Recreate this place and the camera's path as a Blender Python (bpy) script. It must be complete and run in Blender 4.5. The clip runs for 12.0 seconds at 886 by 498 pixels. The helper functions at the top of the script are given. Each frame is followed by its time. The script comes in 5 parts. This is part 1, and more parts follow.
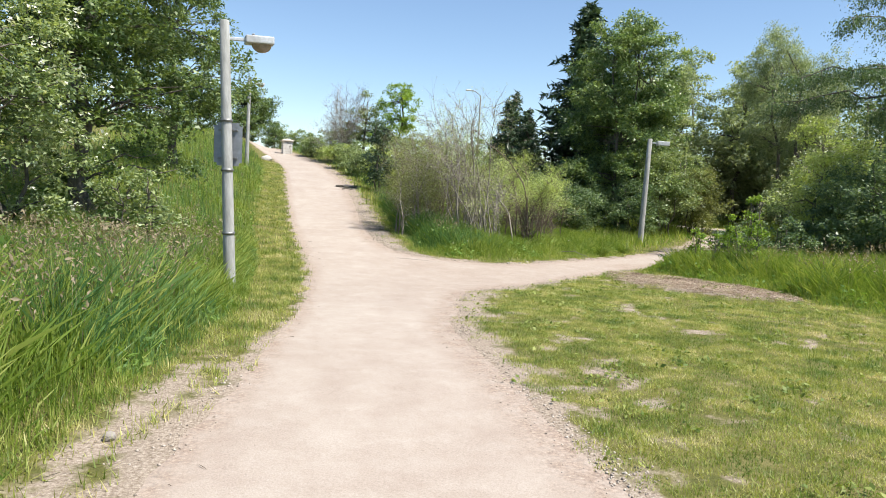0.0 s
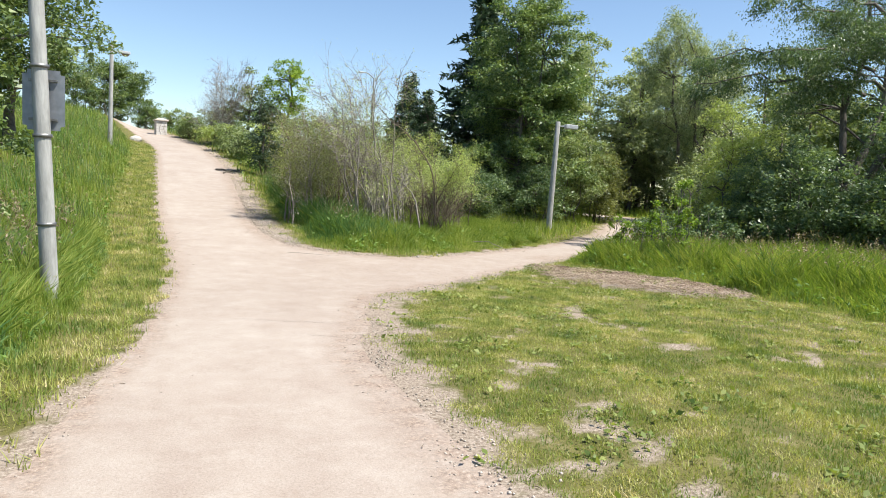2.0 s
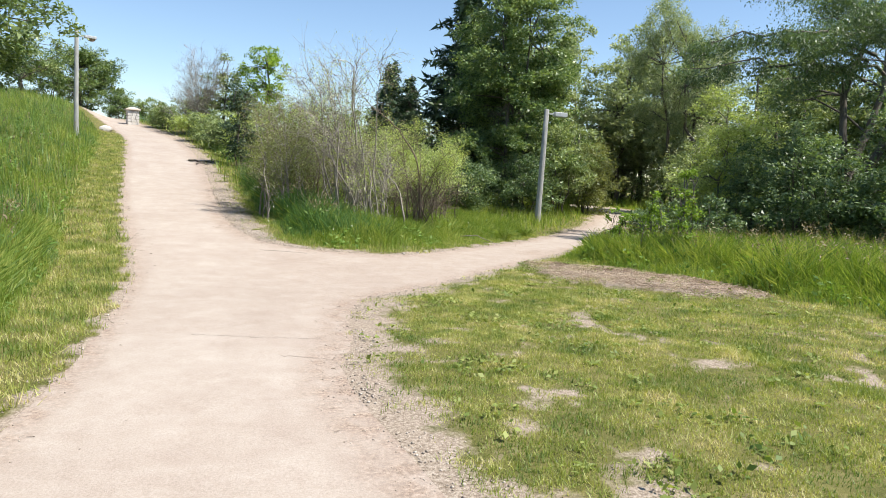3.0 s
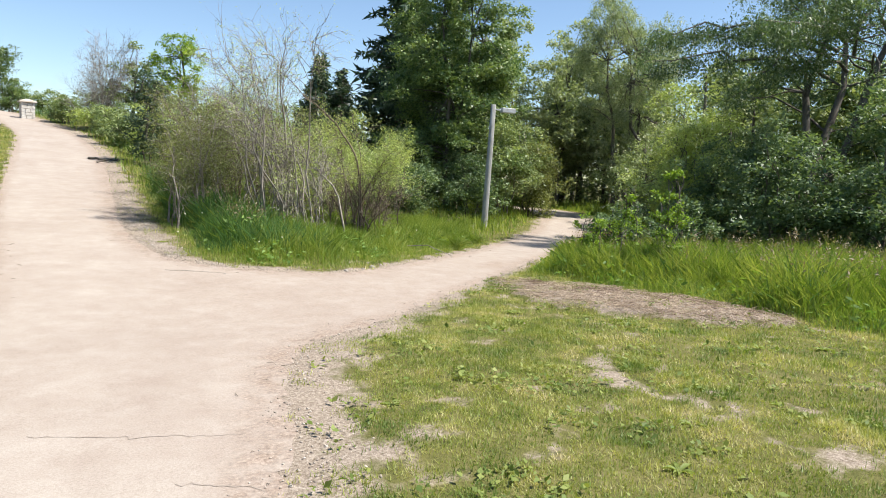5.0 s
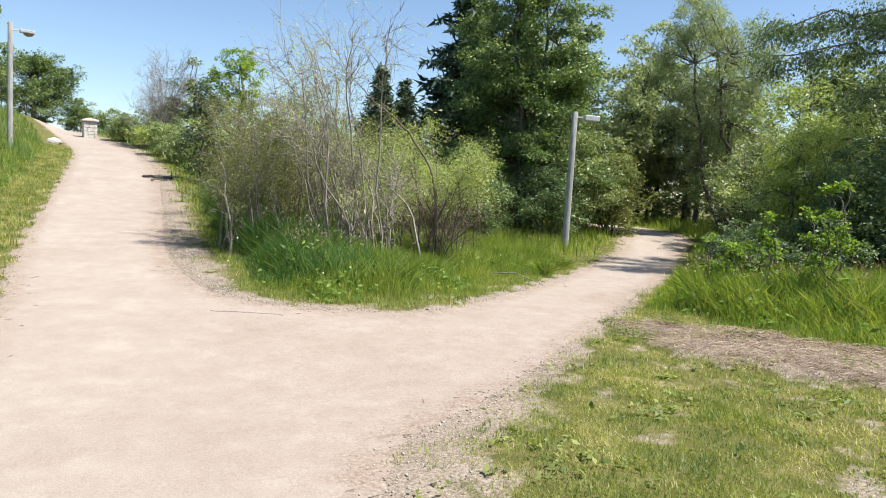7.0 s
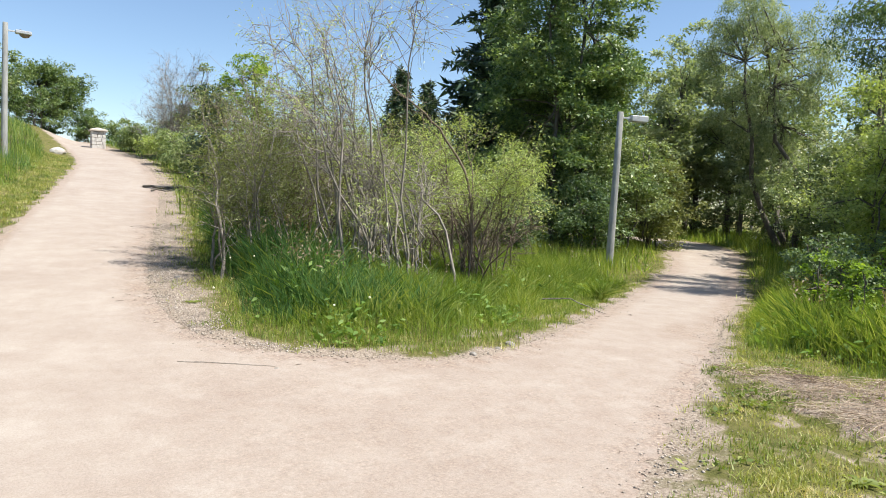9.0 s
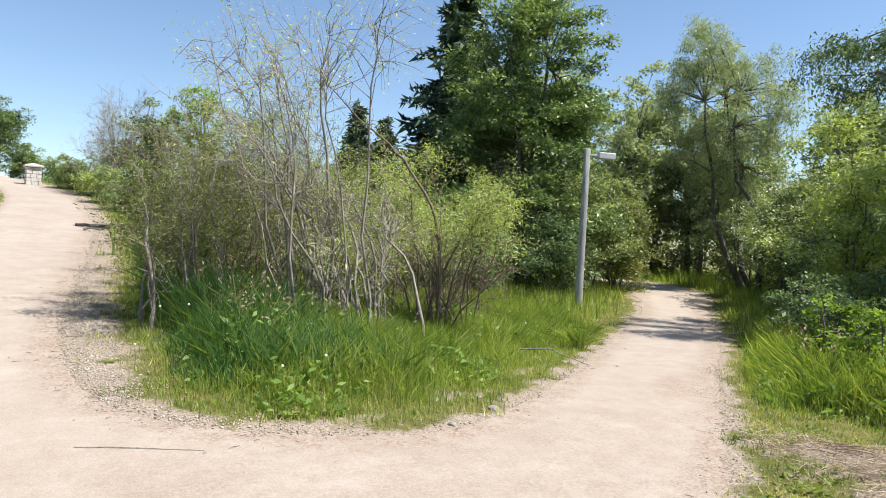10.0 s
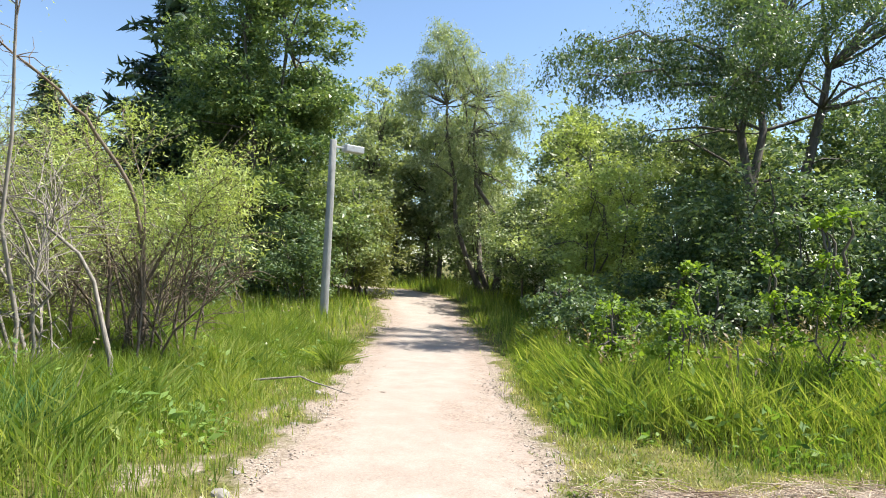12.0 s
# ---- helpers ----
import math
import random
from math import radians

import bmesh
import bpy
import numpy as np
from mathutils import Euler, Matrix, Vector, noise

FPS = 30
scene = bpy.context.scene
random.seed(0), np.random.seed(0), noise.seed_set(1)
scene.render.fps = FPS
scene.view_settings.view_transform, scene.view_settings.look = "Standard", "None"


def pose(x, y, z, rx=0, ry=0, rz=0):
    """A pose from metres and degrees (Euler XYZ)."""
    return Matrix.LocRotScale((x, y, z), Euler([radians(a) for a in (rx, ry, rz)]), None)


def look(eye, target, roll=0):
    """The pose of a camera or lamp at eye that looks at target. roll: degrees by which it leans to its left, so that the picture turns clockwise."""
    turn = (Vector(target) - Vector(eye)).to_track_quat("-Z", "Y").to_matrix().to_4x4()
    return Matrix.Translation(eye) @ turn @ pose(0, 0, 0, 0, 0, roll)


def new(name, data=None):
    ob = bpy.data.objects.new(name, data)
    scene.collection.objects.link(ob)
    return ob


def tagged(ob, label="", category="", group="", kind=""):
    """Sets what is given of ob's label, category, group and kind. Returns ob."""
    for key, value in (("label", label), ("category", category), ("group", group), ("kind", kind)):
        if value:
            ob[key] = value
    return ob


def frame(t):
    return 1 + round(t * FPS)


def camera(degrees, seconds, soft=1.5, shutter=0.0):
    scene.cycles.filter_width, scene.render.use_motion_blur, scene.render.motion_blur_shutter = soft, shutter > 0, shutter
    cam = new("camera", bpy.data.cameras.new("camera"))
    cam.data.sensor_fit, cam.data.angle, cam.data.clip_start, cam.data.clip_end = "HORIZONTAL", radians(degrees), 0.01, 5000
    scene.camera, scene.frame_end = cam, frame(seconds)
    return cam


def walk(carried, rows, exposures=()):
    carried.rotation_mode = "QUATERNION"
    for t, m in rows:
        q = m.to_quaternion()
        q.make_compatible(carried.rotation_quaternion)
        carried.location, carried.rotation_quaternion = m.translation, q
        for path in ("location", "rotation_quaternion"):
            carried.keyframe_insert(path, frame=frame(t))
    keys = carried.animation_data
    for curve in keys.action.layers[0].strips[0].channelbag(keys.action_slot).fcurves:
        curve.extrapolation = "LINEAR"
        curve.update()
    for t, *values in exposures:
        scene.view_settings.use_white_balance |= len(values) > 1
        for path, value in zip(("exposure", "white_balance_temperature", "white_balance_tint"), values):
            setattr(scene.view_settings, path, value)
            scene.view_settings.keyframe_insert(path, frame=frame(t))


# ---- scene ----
cam = camera(66.2, 12.0, soft=1.0)
METRES, EYE, TILT, LEAN, TURN = 14.0, 1.6, 5.0, 0.0, -14.5
ROWS = [
    (0.0, 0.0, 0.0, 0.0, 0.5, -10.04, -2.84),
    (0.5, 0.001, 0.0471, -0.0097, -3.56, -9.75, -3.47),
    (1.0, -0.0055, 0.0883, -0.015, -6.32, -9.59, -3.91),
    (1.5, -0.0069, 0.1269, -0.021, -7.84, -9.56, -3.88),
    (2.0, -0.0114, 0.17, -0.0256, -8.53, -10.49, -3.94),
    (2.5, -0.0104, 0.2101, -0.0289, -9.45, -11.08, -3.82),
    (3.0, -0.0076, 0.249, -0.0328, -10.11, -11.17, -3.85),
    (3.5, -0.0053, 0.29, -0.0367, -12.29, -10.99, -4.07),
    (5.5, -0.0083, 0.4582, -0.0526, -16.46, -10.63, -4.49),
    (6.0, -0.0103, 0.499, -0.0561, -15.9, -10.32, -4.28),
    (6.5, -0.0102, 0.5426, -0.0605, -13.97, -9.8, -3.95),
    (7.0, -0.0087, 0.5815, -0.0642, -11.74, -9.71, -3.59),
    (7.5, -0.0042, 0.6223, -0.0698, -9.87, -9.34, -3.26),
    (9.5, 0.0039, 0.7876, -0.0883, -10.86, -8.12, -3.27),
    (10.0, 0.007, 0.8295, -0.0927, -14.12, -5.14, -3.57),
    (10.5, 0.0159, 0.8695, -0.0974, -20.06, -3.83, -3.92),
    (11.0, 0.0244, 0.9074, -0.102, -27.45, -3.28, -4.57),
    (11.5, 0.0394, 0.9443, -0.1064, -31.98, -3.08, -4.69),
    (12.0, 0.0605, 0.9794, -0.1155, -36.22, -2.74, -4.93),
]
walk(cam, [(t, pose(0, 0, EYE, TILT, LEAN, TURN) @ pose(METRES * x, METRES * y, METRES * z, 90 + pitch, roll, yaw)) for t, x, y, z, yaw, pitch, roll in ROWS],
     [(0.0, 1.05), (7.5, 1.03), (9.5, 1.0), (10.5, 1.17), (12.0, 1.34)])

# ---------------------------------------------------------------- light
SUN_DIR = Vector((2.95, -2.65, 6.7)).normalized()
world = bpy.data.worlds.new("sky_world")
scene.world = world
world.use_nodes = True
wt = world.node_tree
sky = wt.nodes.new("ShaderNodeTexSky")
sky.sky_type = "NISHITA"
sky.sun_disc = False
sky.sun_elevation = math.asin(SUN_DIR.z)
sky.sun_rotation = math.atan2(SUN_DIR.x, SUN_DIR.y)
sky.air_density, sky.dust_density, sky.ozone_density = 1.0, 0.1, 2.6
wt.nodes["Background"].inputs["Strength"].default_value = 0.085
wt.links.new(sky.outputs[0], wt.nodes["Background"].inputs[0])
sun_data = bpy.data.lights.new("sun", "SUN")
sun_data.energy, sun_data.angle, sun_data.color = 4.6, radians(0.53), (1.0, 0.96, 0.875)
sun = new("sun", sun_data)
sun.matrix_world = look(SUN_DIR * 60, (0, 0, 0))


# ---------------------------------------------------------------- terrain
def ss(a, b, v):
    t = np.clip((v - a) / (b - a), 0, 1)
    return t * t * (3 - 2 * t)


def height(x, y):
    """The ground: near flat, with the hill rising ahead on the left of the fork."""
    x, y = np.asarray(x, float), np.asarray(y, float)
    base = np.where(y > 0, -0.021 * np.clip(y, 0, 16) - 0.013 * np.clip(y - 16, 0, 15), -0.01 * np.clip(y, -20, 0))
    u = np.clip(y - 13, 0, 47)
    rise = 0.113 * (u * u / (u + 4.5))
    xr = 3.2 + 0.02 * np.clip(y - 16, 0, None)
    side = 1 - ss(xr, xr + 8.5 + 0.2 * np.clip(y - 20, 0, 60), x)
    bank = 0.6 * ss(-0.6, -7, x) * ss(-2, 6, y) + 0.75 * ss(0.2, -3.0, x) * ss(17, 33, y)
    bend = 0.6 * ss(21, 33, y) * ss(9, 15, x)
    return base + rise * side + bank + bend


def ground_z(x, y):
    return float(height(x, y))


LEFT_EDGE = [(-1.5, -9), (-1.25, -4), (-1.0, 0), (-0.62, 3.7), (-0.2, 5.7), (0.02, 7.1), (0.5, 9.9), (0.8, 12.8), (0.92, 15.6), (0.8, 20), (0.74, 24), (0.8, 30),
             (0.85, 36), (0.8, 43), (-0.2, 52), (-1.8, 59), (-4, 64)]
WEDGE_EDGE = [(-2, 67), (0.6, 58.5), (2.3, 51), (3.3, 45), (3.7, 37), (3.36, 28), (2.93, 21.3), (3.0, 19.1), (3.24, 17.75), (3.74, 16.92), (4.6, 16.38), (5.4, 16.15),
              (6.2, 16.28), (7.5, 17.1), (8.9, 18.25), (11.8, 20.8), (16.8, 24.9), (21.3, 29.9), (22.6, 33.4), (21.0, 36.6), (17.5, 39.5)]
LAWN_EDGE = [(19.5, 42), (23.6, 38.8), (25.8, 34.6), (23.6, 28.9), (19, 24.6), (14.1, 20.2), (11.3, 18.0), (9.6, 16.55), (8.0, 15.2), (6.2, 13.8), (4.7, 12.65), (3.7, 11.95),
             (3.1, 10.85), (2.7, 9.5), (2.3, 8.4), (2.2, 6.5), (2.02, 4.2), (1.95, 3.0), (1.9, 0), (1.9, -4), (1.9, -9)]


def smooth_line(pts, steps=6):
    """Points along a smooth curve through pts."""
    out = []
    for i in range(len(pts) - 1):
        p = [Vector(pts[max(0, min(len(pts) - 1, i + k))]) for k in (-1, 0, 1, 2)]
        for s in range(steps):
            t = s / steps
            out.append(0.5 * (2 * p[1] + (p[2] - p[0]) * t + (2 * p[0] - 5 * p[1] + 4 * p[2] - p[3]) * t * t + (3 * p[1] - p[0] - 3 * p[2] + p[3]) * t ** 3))
    out.append(Vector(pts[-1]))
    return [tuple(v) for v in out]


EDGES = [smooth_line(e) for e in (LEFT_EDGE, WEDGE_EDGE, LAWN_EDGE)]
OUTLINE = np.array(EDGES[0] + EDGES[1] + EDGES[2])
OUTLINE_SIDE = np.array([0] * len(EDGES[0]) + [1] * len(EDGES[1]) + [2] * len(EDGES[2]))


def path_distance(x, y):
    """Signed distance from the path's edge (below 0 on the path), and the side: 0 hill verge, 1 wedge, 2 lawn."""
    x, y = np.asarray(x, float).ravel(), np.asarray(y, float).ravel()
    best, side, inside = np.full(x.shape, 1e9), np.zeros(x.shape, int), np.zeros(x.shape, bool)
    n = len(OUTLINE)
    for i in range(n):
        (ax, ay), (bx, by) = OUTLINE[i], OUTLINE[(i + 1) % n]
        dx, dy = bx - ax, by - ay
        t = np.clip(((x - ax) * dx + (y - ay) * dy) / (dx * dx + dy * dy + 1e-12), 0, 1)
        d = np.hypot(x - ax - t * dx, y - ay - t * dy)
        closer = d < best
        best, side = np.where(closer, d, best), np.where(closer, OUTLINE_SIDE[i], side)
        if ay != by:
            cross = ((ay > y) != (by > y)) & (x < (bx - ax) * (y - ay) / (by - ay) + ax)
            inside ^= cross
    return np.where(inside, -best, best), side


def wobble(x, y, scale, seed=0.0):
    """Cheap smooth noise in about -1 to 1."""
    x, y = np.asarray(x) / scale + seed * 7.31, np.asarray(y) / scale - seed * 3.17
    return (np.sin(x * 1.7 + 1.3 * np.sin(y * 1.1)) + np.sin(y * 1.9 + 1.7 * np.sin(x * 0.9 + 1.0)) + np.sin((x + y) * 1.3 + 2.0 * np.sin(x * 0.7 - y * 0.6))) / 3


def straw_mask(x, y):
    """The heap of dry cut stalks between lawn and tall grass."""
    cx, cy = 9.0, 12.75
    a = math.radians(-70)
    u = (x - cx) * math.cos(a) + (y - cy) * math.sin(a)
    v = -(x - cx) * math.sin(a) + (y - cy) * math.cos(a)
    return 1 - ss(0.6, 1.15, np.hypot(u / 2.3, v / 1.1) + 0.26 * wobble(x, y, 0.45) + 0.18 * wobble(x, y, 0.15, 2))


def rough_edge(y):
    """x at which the mown lawn gives way to tall grass."""
    return np.interp(y, [-30, 5, 9, 11, 12.5, 14, 15.3, 40], [11.5, 10.4, 10.0, 10.0, 10.1, 10.0, 9.3, 8.6])


# ---------------------------------------------------------------- mesh helpers
def np_mesh(name, verts, faces, mats):
    """A mesh from vertex and face arrays; faces all have the same number of corners."""
    verts, faces = np.asarray(verts, np.float32), np.asarray(faces, np.int32)
    me = bpy.data.meshes.new(name)
    k = faces.shape[1]
    me.vertices.add(len(verts))
    me.vertices.foreach_set("co", verts.ravel())
    me.loops.add(faces.size)
    me.loops.foreach_set("vertex_index", faces.ravel())
    me.polygons.add(len(faces))
    me.polygons.foreach_set("loop_start", np.arange(0, faces.size, k, dtype=np.int32))
    for m in mats if isinstance(mats, (list, tuple)) else [mats]:
        me.materials.append(m)
    me.update(calc_edges=True)
    return me


def shade_smooth(me):
    me.polygons.foreach_set("use_smooth", np.ones(len(me.polygons), bool))


def thing(name, x, y, z, label, category, group="", turn=0.0):
    ob = new(name)
    ob.empty_display_size = 0.2
    ob.matrix_world = pose(x, y, z, 0, 0, turn)
    return tagged(ob, label, category, group)


def part_mesh(name, me, parent, label=""):
    ob = new(name, me)
    ob.parent = parent
    return tagged(ob, label) if label else ob


def part(name, bm, material, parent, label="", smooth=False):
    """Links a bmesh as one mesh object under a thing or part."""
    me = bpy.data.meshes.new(name)
    bmesh.ops.recalc_face_normals(bm, faces=bm.faces)
    bm.to_mesh(me)
    bm.free()
    me.materials.append(material)
    if smooth:
        shade_smooth(me)
    return part_mesh(name, me, parent, label)


def box_bm(size, at, bevel=0.0, turn=None, segments=2):
    bm = bmesh.new()
    m = Matrix.Translation(at) @ (turn or Matrix.Identity(4)) @ Matrix.Diagonal((*size, 1))
    bmesh.ops.create_cube(bm, size=1, matrix=m)
    if bevel:
        bmesh.ops.bevel(bm, geom=list(bm.edges), offset=bevel, segments=segments, affect="EDGES", profile=0.6)
    return bm


def tube(points, radii, sides=5):
    """Vertices and quads of a tapered tube along points."""
    P = np.asarray(points, float)
    T = np.gradient(P, axis=0)
    T /= np.linalg.norm(T, axis=1, keepdims=True) + 1e-9
    ref = np.array([0.0, 0.0, 1.0]) if abs(T[0][2]) < 0.9 else np.array([1.0, 0.0, 0.0])
    A = np.cross(T, ref)
    A /= np.linalg.norm(A, axis=1, keepdims=True) + 1e-9
    B = np.cross(T, A)
    ang = np.arange(sides) * 2 * np.pi / sides
    ring = np.cos(ang)[None, :, None] * A[:, None, :] + np.sin(ang)[None, :, None] * B[:, None, :]
    V = P[:, None, :] + ring * np.asarray(radii, float)[:, None, None]
    n = len(P)
    i, j = np.meshgrid(np.arange(n - 1), np.arange(sides), indexing="ij")
    j2 = (j + 1) % sides
    F = np.stack([i * sides + j, i * sides + j2, (i + 1) * sides + j2, (i + 1) * sides + j], -1).reshape(-1, 4)
    return V.reshape(-1, 3), F


def join(parts):
    V, F, off = [], [], 0
    for v, f in parts:
        V.append(v)
        F.append(f + off)
        off += len(v)
    return np.concatenate(V), np.concatenate(F)


def unit(v):
    return v / (np.linalg.norm(v, axis=-1, keepdims=True) + 1e-9)


def leaves(rng, centres, size, aspect=0.55, droop=0.2, flat=0.6, spread=0.35, simple=False):
    """Kite-shaped, slightly folded leaves at the centres; simple ones are three-cornered."""
    n = len(centres)
    d = unit(rng.normal(size=(n, 3)) * (1, 1, 0.6) + (0, 0, -droop))
    up = unit(rng.normal(size=(n, 3)) * (1 - flat) + (0, 0, flat))
    s = unit(np.cross(d, up))
    nrm = np.cross(s, d)
    L = (size * (1 + spread * rng.normal(size=n)).clip(0.45, 1.9))[:, None]
    W = L * aspect * 0.5
    if simple:
        V = np.stack([centres - s * W + d * L * 0.15, centres + s * W * 0.9 + d * L * 0.3, centres + d * L], 1)
        return V.reshape(-1, 3), np.arange(n * 3).reshape(-1, 3)
    mid = centres + d * L * 0.45
    V = np.stack([centres, mid + s * W + nrm * L * 0.08, centres + d * L, mid - s * W + nrm * L * 0.08], 1)
    return V.reshape(-1, 3), np.arange(n * 4).reshape(-1, 4)


def blades(rng, x, y, z, h, w, lean=0.35, wind=(0.0, 0.0), swirl=True):
    """Bent grass blades, widest half way up."""
    n = len(x)
    a = rng.uniform(0, 2 * np.pi, n)
    if swirl:
        a = a + 1.2 * wobble(x, y, 0.45, 21)
    ln = h * lean * np.abs(rng.normal(size=n)).clip(0, 2)
    lx, ly = np.cos(a) * ln + wind[0] * h, np.sin(a) * ln + wind[1] * h
    b = a + np.pi / 2 + rng.normal(size=n) * 0.5
    wx, wy = np.cos(b) * w * 0.5, np.sin(b) * w * 0.5
    V = np.empty((n, 4, 3))
    V[:, 0] = np.stack([x, y, z], -1)
    V[:, 1] = np.stack([x + wx + lx * 0.25, y + wy + ly * 0.25, z + h * 0.5], -1)
    V[:, 2] = np.stack([x + lx, y + ly, z + h * (1 - 0.3 * np.minimum(1, (lx ** 2 + ly ** 2) / (h * h + 1e-9)))], -1)
    V[:, 3] = np.stack([x - wx + lx * 0.25, y - wy + ly * 0.25, z + h * 0.45], -1)
    F = (np.arange(n)[:, None, None] * 4 + np.array([[0, 1, 3], [1, 2, 3]])[None]).reshape(-1, 3)
    return V.reshape(-1, 3), F


def spikes(v):
    """The short form of blades: one triangle each."""
    k = v.reshape(-1, 4, 3)
    side = (k[:, 1] - k[:, 3]) * 0.5 * (1, 1, 0)
    V = np.stack([k[:, 0] - side, k[:, 0] + side, k[:, 2]], 1)
    return V.reshape(-1, 3), np.arange(len(k) * 3).reshape(-1, 3)


# ---------------------------------------------------------------- materials
def node_mat(name):
    m = bpy.data.materials.new(name)
    m.use_nodes = True
    t = m.node_tree
    return m, t, t.nodes["Principled BSDF"], t.nodes["Material Output"]


def ramp(t, fac, stops):
    n = t.nodes.new("ShaderNodeValToRGB")
    while len(n.color_ramp.elements) < len(stops):
        n.color_ramp.elements.new(0.5)
    for e, (p, c) in zip(n.color_ramp.elements, stops):
        e.position, e.color = p, (*c, 1) if len(c) == 3 else c
    t.links.new(fac, n.inputs[0])
    return n.outputs[0]


def noise_tex(t, scale, detail=4, rough=0.55, coords=None):
    n = t.nodes.new("ShaderNodeTexNoise")
    n.inputs["Scale"].default_value, n.inputs["Detail"].default_value, n.inputs["Roughness"].default_value = scale, detail, rough
    if coords is None:
        coords = t.nodes.new("ShaderNodeTexCoord").outputs["Object"]
    t.links.new(coords, n.inputs["Vector"])
    return n.outputs[0]


def mix(t, fac, a, b, how="MIX"):
    n = t.nodes.new("ShaderNodeMix")
    n.data_type, n.blend_type = "RGBA", how
    for socket, v in ((n.inputs[0], fac), (n.inputs[6], a), (n.inputs[7], b)):
        if hasattr(v, "is_linked"):
            t.links.new(v, socket)
        elif isinstance(v, (int, float)):
            socket.default_value = v
        else:
            socket.default_value = (*v, 1)
    return n.outputs[2]


def calc(t, op, a, b=None, clamp=False):
    n = t.nodes.new("ShaderNodeMath")
    n.operation, n.use_clamp = op, clamp
    for socket, v in ((n.inputs[0], a), (n.inputs[1], b)):
        if v is None:
            continue
        if hasattr(v, "is_linked"):
            t.links.new(v, socket)
        else:
            socket.default_value = v
    return n.outputs[0]


def bump(t, bsdf, hgt, strength, dist=0.02):
    n = t.nodes.new("ShaderNodeBump")
    n.inputs["Strength"].default_value, n.inputs["Distance"].default_value = strength, dist
    t.links.new(hgt, n.inputs["Height"])
    t.links.new(n.outputs[0], bsdf.inputs["Normal"])


def leaf_mat(name, dark, mid, light, transl=0.35, rough=0.5, patch=0.6, dry=None, by_leaf=0.58, by_patch=0.9, bias=0.22):
    """Leaves or blades: colour by leaf and by patch, with light through them."""
    m, t, p, out = node_mat(name)
    geo = t.nodes.new("ShaderNodeNewGeometry")
    big = noise_tex(t, patch, 3)
    f = calc(t, "ADD", calc(t, "MULTIPLY", geo.outputs["Random Per Island"], by_leaf), calc(t, "MULTIPLY", calc(t, "SUBTRACT", big, bias), by_patch), True)
    c = ramp(t, f, [(0.15, dark), (0.5, mid), (0.8 if dry else 0.86, light)] + ([(0.9, dry)] if dry else []))
    t.links.new(c, p.inputs["Base Color"])
    p.inputs["Roughness"].default_value = rough
    p.inputs["Specular IOR Level"].default_value = 0.5
    tr = t.nodes.new("ShaderNodeBsdfTranslucent")
    t.links.new(mix(t, 1.0, c, (1.3, 1.3, 0.62), "MULTIPLY"), tr.inputs[0])
    sh = t.nodes.new("ShaderNodeMixShader")
    sh.inputs[0].default_value = transl
    t.links.new(p.outputs[0], sh.inputs[1])
    t.links.new(tr.outputs[0], sh.inputs[2])
    t.links.new(sh.outputs[0], out.inputs[0])
    return m


def bark_mat(name, dark, light, scale=14):
    m, t, p, _ = node_mat(name)
    tc = t.nodes.new("ShaderNodeTexCoord")
    mp = t.nodes.new("ShaderNodeMapping")
    mp.inputs["Scale"].default_value = (1, 1, 0.22)
    t.links.new(tc.outputs["Object"], mp.inputs[0])
    n = noise_tex(t, scale, 6, 0.65, mp.outputs[0])
    t.links.new(ramp(t, n, [(0.3, dark), (0.7, light)]), p.inputs["Base Color"])
    p.inputs["Roughness"].default_value = 0.9
    bump(t, p, n, 0.6, 0.02)
    return m


def plain_mat(name, a, b, scale, rough=0.6, metal=0.0, bumpy=0.15, spots=None):
    """A surface of two close tones with grain, and stains of a third."""
    m, t, p, _ = node_mat(name)
    n1, n2 = noise_tex(t, scale, 5), noise_tex(t, scale * 0.13, 3)
    c = ramp(t, n1, [(0.3, a), (0.7, b)])
    if spots:
        c = mix(t, ramp(t, n2, [(0.52, (0, 0, 0)), (0.68, (0.8, 0.8, 0.8))]), c, spots)
    t.links.new(c, p.inputs["Base Color"])
    p.inputs["Roughness"].default_value, p.inputs["Metallic"].default_value = rough, metal
    bump(t, p, n1, bumpy, 0.01)
    return m


M_MAPLE = leaf_mat("maple_leaves", (0.05, 0.10, 0.036), (0.135, 0.205, 0.072), (0.30, 0.37, 0.15), 0.33, 0.4)
M_BANK = leaf_mat("bank_leaves", (0.045, 0.085, 0.028), (0.11, 0.165, 0.052), (0.23, 0.29, 0.10), 0.32, 0.45)
M_SPRUCE = leaf_mat("spruce_needles", (0.022, 0.05, 0.032), (0.048, 0.085, 0.046), (0.095, 0.14, 0.07), 0.2, 0.45)
M_WILLOW_HAZE = leaf_mat("willow_and_haze_leaves", (0.13, 0.175, 0.095), (0.235, 0.285, 0.16), (0.37, 0.41, 0.26), 0.45, 0.45)
M_SHRUB = leaf_mat("shrub_leaves", (0.075, 0.12, 0.045), (0.19, 0.25, 0.105), (0.38, 0.43, 0.21), 0.36, 0.52)
# Green darkened so the shade under maple and boughs is in the colour.
M_SHADEDLEAF = leaf_mat("shade_darkened_leaves", (0.05, 0.095, 0.042), (0.11, 0.17, 0.075), (0.23, 0.30, 0.135), 0.34, 0.45)
M_YELLOW = leaf_mat("yellow_green_leaves", (0.21, 0.27, 0.08), (0.38, 0.455, 0.15), (0.53, 0.59, 0.26), 0.42, 0.45)
